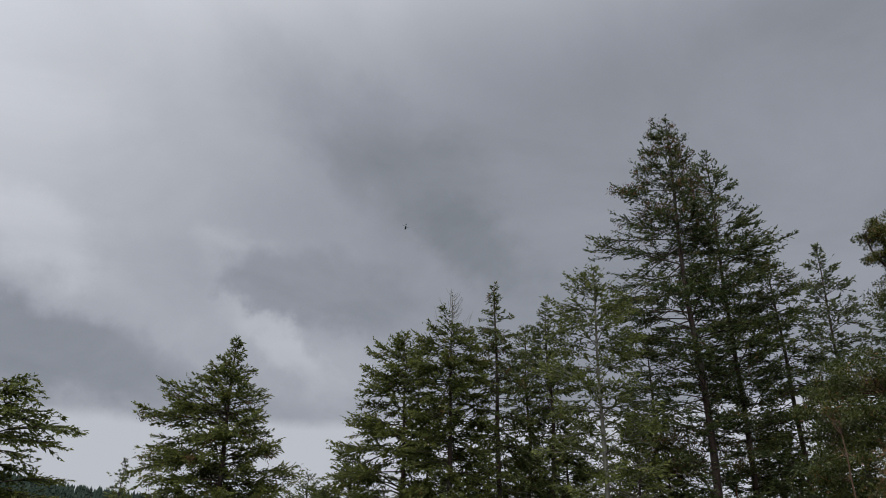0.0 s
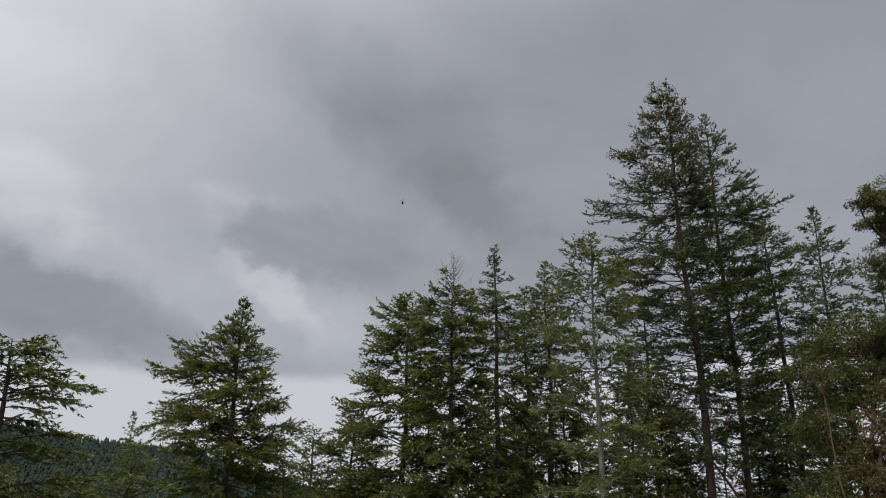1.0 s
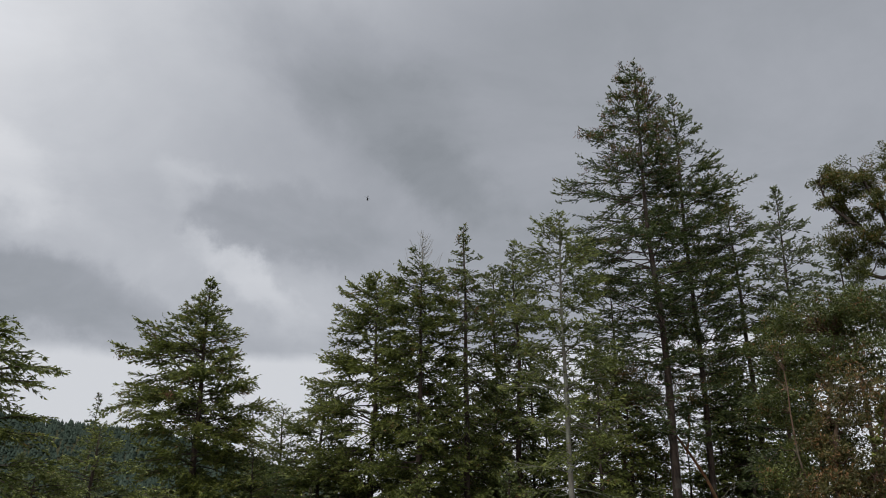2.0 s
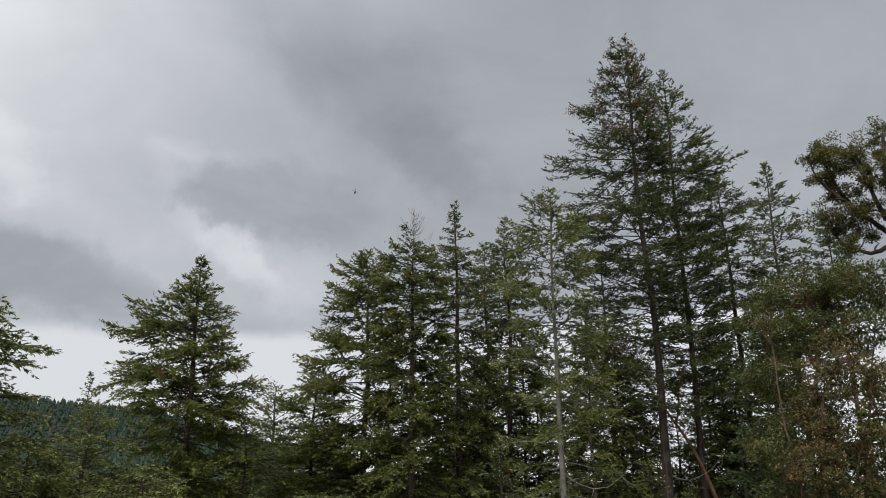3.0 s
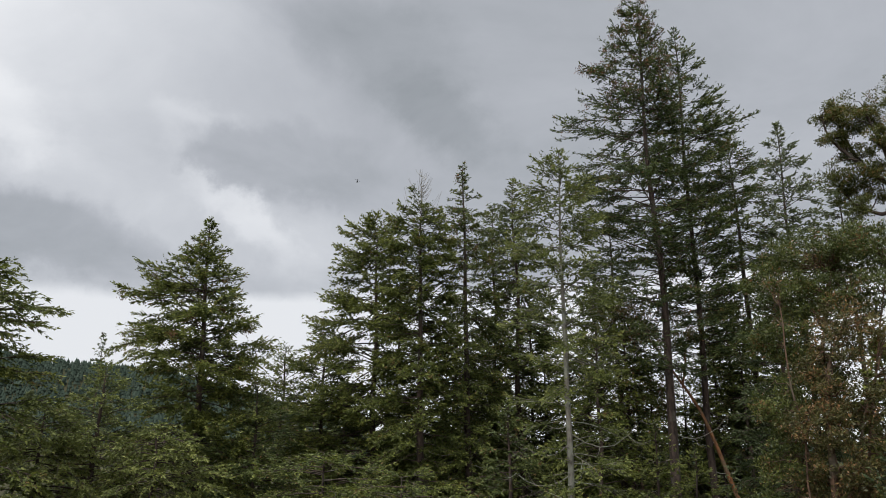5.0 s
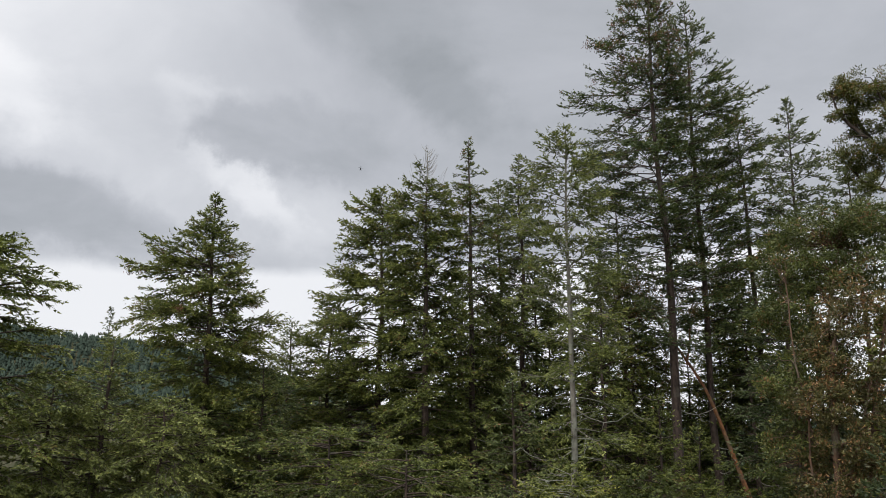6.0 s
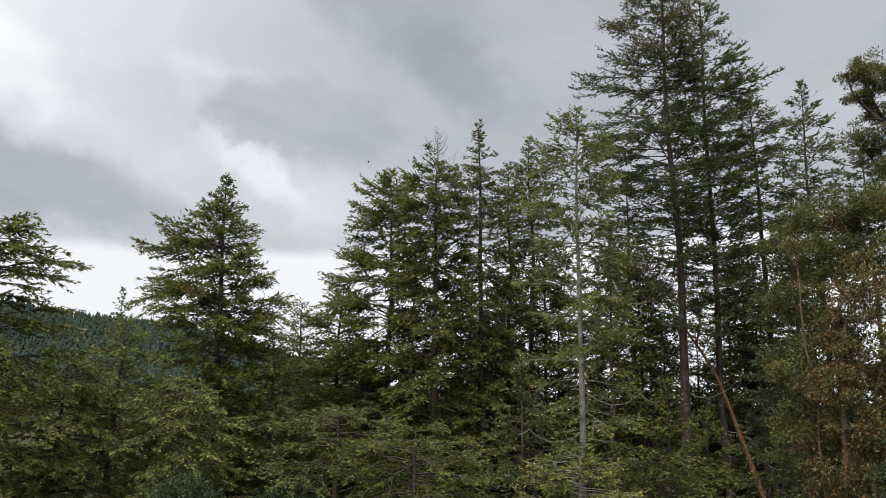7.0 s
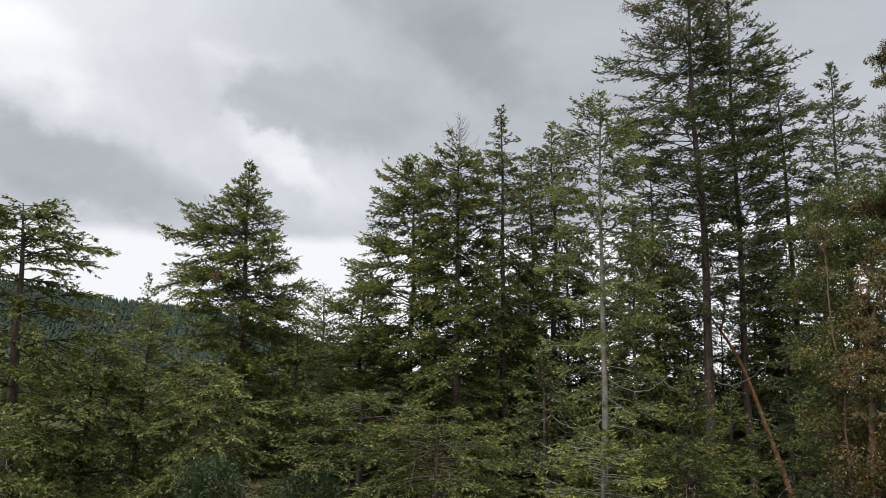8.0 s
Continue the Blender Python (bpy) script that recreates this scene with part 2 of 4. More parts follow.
def sprays(at, along, length, width, rng, flat=0.5):
    """Needle sprays: a slim pointed triangle each."""
    n = len(at)
    side = np.cross(along, np.array([0, 0, 1.0])) * flat + rng.normal(0, 1, (n, 3)) * (1 - flat)
    side = unit(side - along * (side * along).sum(-1, keepdims=True)) * width[:, None] * 0.5
    back = along * length[:, None] * 0.12
    points = np.stack([at + side, at + along * length[:, None], at - side - back], 1).reshape(-1, 3)
    return points, np.arange(3 * n).reshape(-1, 3)


def at_bearing(az, d):
    return d * math.sin(radians(az)), d * math.cos(radians(az))


def ground_height(x, y):
    x, y = np.asarray(x, float), np.asarray(y, float)
    r = np.hypot(x, y)
    az = np.degrees(np.arctan2(x, y))
    s = np.clip((r - 1.5) / 17, 0, 1)
    near = 4.9 * (1 - s * s * (3 - 2 * s))
    ridge = np.interp(az, [-180, -70, -45, -34, -30.5, -27, -22, -14, -6, 4, 20, 60, 180], [60, 186, 196, 180, 166, 158, 153, 110, 46, 22, 18, 30, 60])
    far = ridge * np.exp(-((r - 1500) / 430.0) ** 2)
    swell = 6 * np.sin(x / 190.0 + 1) * np.sin(y / 230.0) * np.clip((r - 200) / 600, 0, 1)
    return near + far + swell


# ---- trees ----
def curved_limb(start, way, length, rng, rise=0.3, k=6):
    """The middle line of a bare limb that leaves at way and curves upwards."""
    t = np.linspace(0, 1, k)
    bend = unit(np.array(way, float)) + 0.0
    line = np.array(start) + np.outer(t, bend) * length
    line[:, 2] += length * (rise * t * t - 0.15 * np.sin(t * 3.1))
    line += np.cumsum(rng.normal(0, 0.02 * length, (k, 3)), 0) * t[:, None]
    return line


def conifer(name, az, d, top, profile, needles, wood, label, seed=1, lean=0.0, trunk=0.25, dense=1.0, bare=0.1, droop=0.2,
            spacing=0.33, blade=0.14, gap=0.12, tip_up=0.4, group="firs of the wood", dead_top=0.0, snags=0, width=0.34, snag_wood=None, wob=0.006, category="tree", crest=0.8, cones=0, thin_below=99.0, layered=0.0, lift=0.2):
    """A conifer at a bearing and a distance from the viewer. top: elevation of its tip in degrees.
    profile: rows of metres below the tip, reach to one side, reach to the other side. lean: metres by which the tip stands aside of the foot."""
    rng = np.random.default_rng(seed)
    x, y = at_bearing(az, d)
    foot = float(ground_height(x, y)) - 0.15
    tall = EYE + d * math.tan(radians(top)) - foot
    root = new(name)
    root.matrix_world = pose(x, y, foot, 0, 0, -az)
    tagged(root, label, category, group)
    below, left, right = (np.array(c, float) for c in zip(*profile))
    sway = rng.normal(0, wob * tall ** 0.5, (2, 4))

    def axis(f):
        f = np.asarray(f, float)
        bend = sum(np.outer(sway[:, i], np.sin((i + 1) * 1.7 * f * np.pi)) for i in range(4))
        return np.stack([lean * f + bend[0], bend[1], tall * f], -1)

    h = np.linspace(0, 1, 18)
    flare = 1 + 0.5 * np.exp(-h * 26)
    pts, quads = tubes(axis(h)[None], (trunk * (1 - h) ** 0.8 * flare + 0.012)[None], 9)
    part("trunk", mesh_of("trunk", pts, quads, True), wood, root)
    # branches in loose whorls, the lower ones longer
    bases, bearing, reach, rise = [], [], [], []
    hang = 0.10
    lowest = min(below[-1], tall * (1 - bare))
    while hang < lowest:
        count = 3 + int(hang > 0.6) + int(hang > 1.5 and rng.random() < 0.6) + int(hang > 3 and rng.random() < 0.5 * dense)
        start = rng.random() * 6.283
        for i in range(count):
            if rng.random() < (gap if hang < thin_below else 0.45) and hang > 1:
                continue
            b = start + i * 6.283 / count + rng.normal(0, 0.35)
            l, r = np.interp(hang, below, left), np.interp(hang, below, right)
            c = math.cos(b)
            full = (r if c > 0 else l) * abs(c) ** 0.8 + 0.5 * (l + r) * (1 - abs(c) ** 0.8)
            bases.append(1 - (hang + rng.normal(0, 0.07)) / tall)
            bearing.append(b)
            reach.append(max(0.12, full * (0.8 if hang < 1.6 and crest > 0.5 else 1.0) * (rng.uniform(0.78, 1.13) if rng.random() < 0.68 or hang < 1.2 else rng.uniform(0.3, 0.65))))
            rise.append(crest * (0.5 * math.exp(-hang / 3.5) + 1.3 * math.exp(-hang / 0.5)) + lift - droop * min(1, hang / 8) + rng.normal(0, 0.22 - 0.08 * layered))
        hang += spacing * rng.uniform(0.6, 1.4) * (0.42 + min(1.0, hang / 5) * 0.68)
    reach, rise, bearing = map(np.array, (reach, rise, bearing))
    n = len(reach)

    def limb_points(limb, i, s):
        """Places at the shares s along the limbs i."""
        foot_at, heading, length, climb, turn = limb
        out = np.stack([np.cos(heading[i]), np.sin(heading[i]), np.zeros(len(i))], -1)
        side = np.stack([-out[:, 1], out[:, 0], out[:, 2]], -1)
        sag = climb[i] * s - (0.14 + 0.9 * droop) * s * s + tip_up * 0.5 * s ** 4
        return foot_at[i] + length[i, None] * (out * s[:, None] + side * (turn[i] * s * s)[:, None] + sag[:, None] * np.array([0, 0, 1.0]))

    first = (axis(np.clip(bases, 0, 0.998)), bearing, reach, rise, rng.normal(0, 0.2, n))
    # the longer branches fork, each fork a smaller branch that bends forward
    fork = np.repeat(np.arange(n), np.where(reach > 0.9, 2 + (reach * 1.0).astype(int), 0))
    k = len(fork)
    s0 = rng.uniform(0.22, 0.82, k)
    hand = np.where(rng.random(k) < 0.5, 1.0, -1.0)
    second = (limb_points(first, fork, s0), bearing[fork] + first[4][fork] * s0 + hand * rng.uniform(0.4, 0.95, k), reach[fork] * (1.02 - s0) * rng.uniform(0.5, 0.85, k) + 0.16,
              rise[fork] - 2 * (0.14 + 0.9 * droop) * s0 * 0.7 + rng.normal(0.04, 0.16, k), -hand * 0.22)
    limb = tuple(np.concatenate(pair) for pair in zip(first, second))
    reach, n = limb[2], n + k
    every = np.arange(n)
    s = np.linspace(0, 0.97, 5)
    paths = np.stack([limb_points(limb, every, np.full(n, v)) for v in s], 1)
    thick = (0.007 + 0.0085 * reach)[:, None] * (1 - 0.85 * s)[None]
    pts, quads = tubes(paths, thick, 3)
    tagged(part("limbwork", mesh_of("limbwork", pts, quads, True), wood, root), kind="stuff")
    # flat plumes of branchlets along each limb, pointed at its end, with needles round every branchlet
    fine = min(1.0, 0.14 / blade)
    per = np.maximum(5, ((reach * 10 + 4) * dense * fine).astype(int))
    bi = np.repeat(every, per)
    m = len(bi)
    inner = np.where(reach > 1.5, 0.26, 0.08)[bi]
    sv = inner + (1 - inner) * rng.random(m) ** 0.85
    tuft = rng.random((n, 5))[bi, np.minimum(4, (sv * 5).astype(int))]
    keep = (tuft > 0.5 * gap) | (sv > 0.8)
    bi, sv, m = bi[keep], sv[keep], int(keep.sum())
    start = limb_points(limb, bi, sv)
    ahead = unit(limb_points(limb, bi, np.minimum(sv + 0.03, 1.05)) - limb_points(limb, bi, sv - 0.03))
    hand = np.where(rng.random(m) < 0.5, 1.0, -1.0)
    across = unit(np.cross(ahead, np.array([0, 0, 1.0]))) * hand[:, None]
    spread = np.where(rng.random(m) < 0.3, rng.uniform(0, 0.25, m), rng.uniform(0.45, 1.1, m))
    twig = ahead * np.cos(spread)[:, None] + across * np.sin(spread)[:, None]
    twig[:, 2] += rng.normal(-0.04 - 0.45 * droop, 0.40 - 0.14 * layered, m)
    twig = unit(twig)
    tl = np.clip(0.10 + width * reach[bi] * (1.04 - sv) * rng.uniform(0.5, 1.2, m), 0.10, np.minimum(0.55 / fine, 0.06 + 0.7 * reach[bi]))
    per = np.maximum(3, (tl * fine / 0.046).astype(int))
    ti = np.repeat(np.arange(m), per)
    q = len(ti)
    u = rng.random(q)
    at_p = start[ti] + twig[ti] * (tl[ti] * u)[:, None]
    at_p[:, 2] += 0.22 * tip_up * tl[ti] * u * u
    lateral = unit(np.cross(twig[ti], np.array([0, 0, 1.0])))
    way = twig[ti] + lateral * (rng.normal(0, 0.65, q))[:, None]
    way[:, 2] += rng.normal(0.06 - 0.4 * droop, 0.34, q)
    way = unit(way)
    long = blade * rng.uniform(0.5, 1.1, q)
    pts, quads = sprays(at_p, way, long, long * rng.uniform(0.38, 0.64, q), rng, 0.45)
    me = mesh_of("foliage", pts, quads)
    # pale young needles towards branch and twig ends, highlights on the tips painted in
    young = np.clip(0.55 * sv[ti] + 0.45 * u - 0.35, 0, 1)
    me.attributes.new("young", "FLOAT", "FACE").data.foreach_set("value", young.astype(np.float32))
    part("foliage", me, needles, root)
    if cones:
        ends = start + twig * tl[:, None]
        chosen = rng.choice(np.where(ends[:, 2] > tall - 7.0)[0], cones)
        ci = np.repeat(chosen, 26)
        k = len(ci)
        drop = rng.normal(0, 0.10, (k, 3))
        pts, quads = sprays(ends[ci] + drop, unit(rng.normal(0, 0.6, (k, 3)) + np.array([0, 0, -1.0])), rng.uniform(0.07, 0.12, k), rng.uniform(0.035, 0.05, k), rng, 0.3)
        tagged(part("cone_growth", mesh_of("cone_growth", pts, quads), CONE, root, "reddish brown hanging cones"), kind="stuff")
    # a bare dead leader over the living crown
    if dead_top:
        t = np.linspace(0, 1, 6)
        base = axis([0.985])[0]
        lines = [base + np.outer(t, [0.02, 0, dead_top])]
        radii = [0.035 * (1 - 0.9 * t)]
        for i in range(46):
            f = rng.uniform(-0.2, 0.95)
            b = rng.uniform(0, 6.28)
            length = (0.22 + 0.95 * (1 - f)) * rng.uniform(0.5, 1.0)
            lines.append(curved_limb(base + np.array([0, 0, f * dead_top]), (math.cos(b), math.sin(b), 0.5), length, rng, 0.5))
            radii.append(0.015 * (1 - 0.75 * t))
        for b in (2.6, 3.4, 0.3):
            lines.append(curved_limb(base + np.array([0, 0, -0.9]), (math.cos(b) * 0.75, math.sin(b) * 0.75, 0.9), 1.5, rng, 0.6))
            radii.append(0.02 * (1 - 0.8 * t))
        pts, quads = tubes(np.array(lines), np.array(radii), 4)
        part("dead_top", mesh_of("dead_top", pts, quads, True), DEAD_WOOD, root, "bare grey dead leader and twigs")
    # single bare limbs low on the trunk
    for i in range(snags):
        f = rng.uniform(0.16, 0.62)
        b = rng.uniform(0, 6.28)
        length = rng.uniform(0.8, 2.6)
        t = np.linspace(0, 1, 6)
        main = curved_limb(axis([f])[0], (math.cos(b), math.sin(b), rng.uniform(-0.3, 0.1)), length, rng, rng.uniform(0.0, 0.5))
        lines, radii = [main], [0.024 * (1 - 0.85 * t)]
        for j in range(5):
            k = rng.integers(2, 6)
            lines.append(curved_limb(main[k], (math.cos(b + rng.normal(0, 0.9)), math.sin(b + rng.normal(0, 0.9)), rng.normal(-0.1, 0.4)), length * 0.3, rng, 0.2))
            radii.append(0.010 * (1 - 0.8 * t))
        pts, quads = tubes(np.array(lines), np.array(radii), 4)
        part("dead_limb", mesh_of("dead_limb", pts, quads, True), snag_wood or DEAD_WOOD, root, "bare grey dead limb")
    return root


def brush(name, foot, reach, count, wood, label, seed):
    """A tangle of thin bare twigs that rises from one foot."""
    rng = np.random.default_rng(seed)
    root = new(name)
    root.matrix_world = Matrix.Translation(foot)
    tagged(root, label, "brushwood")
    t = np.linspace(0, 1, 6)
    for i in range(count):
        b = rng.uniform(0, 6.28)
        main = curved_limb((0, 0, 0), (math.cos(b), math.sin(b), rng.uniform(0.3, 1.6)), reach * rng.uniform(0.6, 1.1), rng, rng.uniform(-0.5, 0.2))
        lines, radii = [main], [0.016 * (1 - 0.8 * t)]
        for j in range(9):
            k = rng.integers(1, 6)
            way = unit(rng.normal(0, 1, 3) + np.array([math.cos(b), math.sin(b), 0.2]))
            lines.append(curved_limb(main[k], way, reach * rng.uniform(0.15, 0.45), rng, rng.uniform(-0.4, 0.5)))
            radii.append(0.008 * (1 - 0.7 * t))
        pts, quads = tubes(np.array(lines), np.array(radii), 3)
        part("twig", mesh_of("twig", pts, quads, True), wood, root)


def spot(az, d, el):
    """A place by bearing, distance and elevation from the viewer's eye."""
    x, y = at_bearing(az, d)
    return np.array([x, y, EYE + d * math.tan(radians(el))])


def broadleaf(name, foot, stems, masses, leaves, wood, label, seed, leaf=0.13, per_clump=70, clump=0.42, thick=0.14, hang=0.0, category="tree", ratio=0.42, limb_share=1.0):
    """A tree or shrub of stems and leafy clumps. stems: rows of places from the foot up. masses: centre, half width, half height, clumps."""
    rng = np.random.default_rng(seed)
    root = new(name)
    base = np.array(foot, float)
    root.matrix_world = Matrix.Translation(base)
    tagged(root, label, category)
    nodes, sizes = [], []
    for number, row in enumerate(stems):
        row = np.array(row, float) - base
        t = np.linspace(0, 1, 14)
        knots = np.linspace(0, 1, len(row))
        line = np.stack([np.interp(t, knots, row[:, c]) for c in range(3)], -1)
        for _ in range(2):
            line[1:-1] = 0.25 * line[:-2] + 0.5 * line[1:-1] + 0.25 * line[2:]
        line[1:] += np.cumsum(rng.normal(0, 0.025, (13, 3)), 0)
        radius = thick * (1.0 if number == 0 else 0.42) * (1 - 0.75 * t)
        pts, quads = tubes(line[None], radius[None], 8)
        part("stem", mesh_of("stem", pts, quads, True), wood, root)
        nodes.append(line[3:])
        sizes.append(radius[3:])
    nodes, sizes = np.concatenate(nodes), np.concatenate(sizes)
    centres = []
    for centre, wide, high, count in masses:
        p = rng.normal(0, 1, (count, 3))
        p = unit(p) * (rng.uniform(0.25, 1.0, (count, 1)) ** 0.6)
        centres.append(np.array(centre) - base + p * np.array([wide, wide, high]))
    centres = np.concatenate(centres)
    n = len(centres)
    near = np.argmin(np.linalg.norm(centres[:, None] - nodes[None], axis=-1) + 0.6 * np.maximum(0, nodes[None, :, 2] - centres[:, None, 2]), axis=1)
    t = np.linspace(0, 1, 7)
    start = nodes[near]
    lines = start[:, None] + t[None, :, None] * (centres - start)[:, None]
    lift = np.linalg.norm(centres - start, axis=-1) * rng.uniform(-0.05, 0.22, n)
    lines[:, :, 2] += lift[:, None] * np.sin(t * np.pi)[None]
    lines[:, 1:-1] += rng.normal(0, 0.05, (n, 5, 3))
    radii = (np.minimum(sizes[near] * 0.45, 0.05) + 0.006)[:, None] * (1 - 0.8 * t)[None]
    keep = rng.random(n) < limb_share
    pts, quads = tubes(lines[keep], radii[keep], 5)
    tagged(part("limbwork", mesh_of("limbwork", pts, quads, True), wood, root), kind="stuff")
    ci = np.repeat(np.arange(n), per_clump)
    q = len(ci)
    off = unit(rng.normal(0, 1, (q, 3))) * rng.random((q, 1)) ** 0.5 * clump * rng.uniform(0.6, 1.3, n)[ci][:, None]
    off[:, 2] *= 0.75
    way = unit(off + rng.normal(0, 0.25, (q, 3)) + np.array([0, 0, 0.12 - hang]))
    long = leaf * rng.uniform(0.6, 1.25, q)
    pts, quads = blades(centres[ci] + off, way, long, long * ratio, rng, 0.55)
    part("foliage", mesh_of("foliage", pts, quads), leaves, root)
    return root


def ground():
    """One sheet from under the viewer to the horizon, with the wooded ridge."""
    radii = np.concatenate([np.linspace(0.0, 40, 28), np.geomspace(44, 4500, 60)])
    turn = np.radians(np.arange(0, 360, 2.0))
    rr, tt = np.meshgrid(radii[1:], turn, indexing="ij")
    x, y = rr * np.sin(tt), rr * np.cos(tt)
    z = ground_height(x, y)
    z = z + 0.12 * np.sin(x * 0.9 + 2 * np.sin(y * 0.35)) * np.sin(y * 0.8) * np.clip(rr / 15, 0, 1)
    k = len(turn)
    pts = np.stack([x, y, z], -1).reshape(-1, 3)
    i = np.arange(len(radii) - 2)[:, None] * k
    j = np.arange(k)[None]
    jj = (j + 1) % k
    quads = np.stack([i + j, i + jj, i + k + jj, i + k + j], -1).reshape(-1, 4)
    centre = len(pts)
    pts = np.vstack([pts, [[0, 0, float(ground_height(0, 0))]]])
    me = bpy.data.meshes.new("ground")
    faces = [tuple(int(v) for v in q) for q in quads] + [(centre, int(v + 1) % k, int(v)) for v in range(k)]
    me.from_pydata([tuple(p) for p in pts.tolist()], [], faces)
    me.polygons.foreach_set("use_smooth", np.ones(len(me.polygons), bool))
    m, n = material("forest_floor")
    place = n.add("ShaderNodeTexCoord").outputs["Object"]
    coarse, fine = n.noise(place, 0.35, 5.0, 0.6).outputs[0], n.noise(place, 6.0, 6.0, 0.7).outputs[0]
    colour = n.mix(n.ramp(coarse, [(0.4, (0, 0, 0)), (0.62, (1, 1, 1))]), (0.030, 0.024, 0.014), (0.020, 0.030, 0.011))
    colour = n.mix(n.math("MULTIPLY", fine, 0.5), colour, (0.040, 0.032, 0.018))
    bump = n.add("ShaderNodeBump", {"Strength": 0.9, "Distance": 0.1, "Height": fine})
    skin = n.add("ShaderNodeBsdfPrincipled", {"Base Color": colour, "Roughness": 0.95, "Specular IOR Level": 0.05, "Normal": bump.outputs[0]})
    n.add("ShaderNodeOutputMaterial", {0: skin.outputs[0]})
    me.materials.append(m)
    tagged(new("ground", me), "brown and mossy forest floor falling away from the viewer", "ground", kind="structure")


def far_woods():
    """The wooded ridge: thousands of small ragged conifers in one mesh."""
    rng = np.random.default_rng(11)
    n = 8800
    az = np.where(rng.random(n) < 0.75, rng.uniform(-46, -14, n), rng.uniform(-14, 38, n))
    r = rng.uniform(880, 1600, n)
    x, y = r * np.sin(np.radians(az)), r * np.cos(np.radians(az))
    z = ground_height(x, y)
    tall = rng.uniform(9, 18, n) * np.where(rng.random(n) < 0.06, 1.35, 1)
    tiers, sides = 3, 5
    pts, tris = [], []
    for t in range(tiers):
        low, high = 0.10 + 0.25 * t, min(1.0, 0.10 + 0.25 * t + 0.42)
        wide = 0.25 * (1 - 0.2 * t) * tall * rng.uniform(0.8, 1.25, n)
        a = rng.uniform(0, 6.28, n)[:, None] + np.arange(sides) * 2 * np.pi / sides
        out = wide[:, None] * rng.uniform(0.55, 1.2, (n, sides))
        ring = np.stack([x[:, None] + out * np.cos(a), y[:, None] + out * np.sin(a), (z + low * tall)[:, None] + rng.normal(0, 0.03, (n, sides)) * tall[:, None]], -1)
        tip = np.stack([x, y, z + high * tall], -1)[:, None]
        base = len(np.concatenate(pts)) if pts else 0
        pts.append(np.concatenate([ring, tip], 1).reshape(-1, 3))
        i = np.arange(sides)
        b = base + np.arange(n)[:, None] * (sides + 1)
        tris.append(np.stack([b + i, b + (i + 1) % sides, np.broadcast_to(b + sides, (n, sides))], -1).reshape(-1, 3))
    me = mesh_of("far_woods", np.concatenate(pts), np.concatenate(tris))
    me.materials.append(FAR)
    tagged(new("far_woods", me), "distant dark green conifer forest covering the ridge", "forest", kind="stuff")


# needle greens greyed and lightened, distant haze put into the colour
FAR = foliage("far_needles", (0.020, 0.029, 0.022), (0.032, 0.043, 0.032), (0.046, 0.058, 0.043), (0.05, 0.05, 0.04), rough=0.9, through_light=0.1, old_share=0.0, gloss=0.02)
# ---- the tall firs and their neighbours ----
conifer("douglas_fir", 16.6, 36, 34.3, [(0, 0.1, 0.1), (0.8, 0.8, 0.4), (1.6, 1.4, 0.7), (2.6, 1.7, 1.1), (3.8, 2.9, 1.5), (5.2, 3.5, 2.1), (6.6, 3.8, 2.6), (7.8, 4.7, 3.0), (8.6, 5.7, 3.2), (9.6, 4.4, 3.4), (11, 4.8, 3.6), (14, 4.2, 3.6), (17, 3.4, 2.6), (21, 2.6, 2.2)],
        DARK_FIR, FIR_BARK, "very tall dark green Douglas fir standing above the others", 3, 0.0, 0.25, 1.15, droop=0.10, snags=5, gap=0.14, cones=210, layered=0.6, lift=0.32, spacing=0.36, blade=0.13)
conifer("douglas_fir", 19.2, 39, 31.7, [(0, 0.1, 0.1), (1.3, 0.9, 0.7), (3.4, 1.7, 1.5), (5.5, 2.2, 2.3), (6.9, 2.4, 3.3), (8.2, 2.6, 4.2), (12, 2.4, 4.0), (16, 2.2, 3.2), (19, 2.0, 3.0)],
        DARK_FIR, FIR_BARK, "tall dark Douglas fir growing close behind the tallest one", 4, 0.1, 0.20, 1.1, droop=0.10, gap=0.18, snags=12, layered=0.8, lift=0.36, spacing=0.36)
conifer("grand_fir", 9.1, 25, 23.6, [(0, 0.1, 0.1), (0.4, 0.5, 0.4), (0.9, 1.2, 0.8), (1.6, 1.6, 1.2), (3.0, 1.9, 1.7), (5, 2.1, 2.0), (8, 2.0, 1.9), (11, 1.8, 1.8), (14, 2.3, 2.2), (16, 2.8, 2.6)],
        HEMLOCK, GREY_BARK, "slender light green fir with a pale grey trunk", 5, 0.0, 0.13, 1.05, 0.02, droop=0.2, gap=0.05, thin_below=9.0, blade=0.115, spacing=0.31, lift=0.28, snags=18, snag_wood=GREY_BARK)
conifer("hemlock", 5.5, 38, 21.5, [(0, 0.1, 0.1), (1.5, 0.9, 0.9), (3, 1.6, 1.5), (5, 2.1, 2.0), (8, 2.4, 2.2), (16, 2.5, 2.5)],
        FIR, FIR_BARK, "narrow dark green hemlock with drooping branches", 6, -0.1, 0.2, 0.95, droop=0.28, gap=0.08, snags=3)
conifer("spruce", 1.6, 35, 22.95, [(0, 0.1, 0.1), (1.0, 0.45, 0.45), (2.2, 0.9, 0.9), (2.5, 1.5, 1.4), (3.2, 1.3, 1.3), (5, 2.1, 2.0), (10, 2.4, 2.2), (17, 2.5, 2.5)],
        FIR, FIR_BARK, "narrow spire-shaped green spruce with a thin trunk", 7, -0.3, 0.2, 0.95, droop=0.28, gap=0.10, snags=5, cones=24)
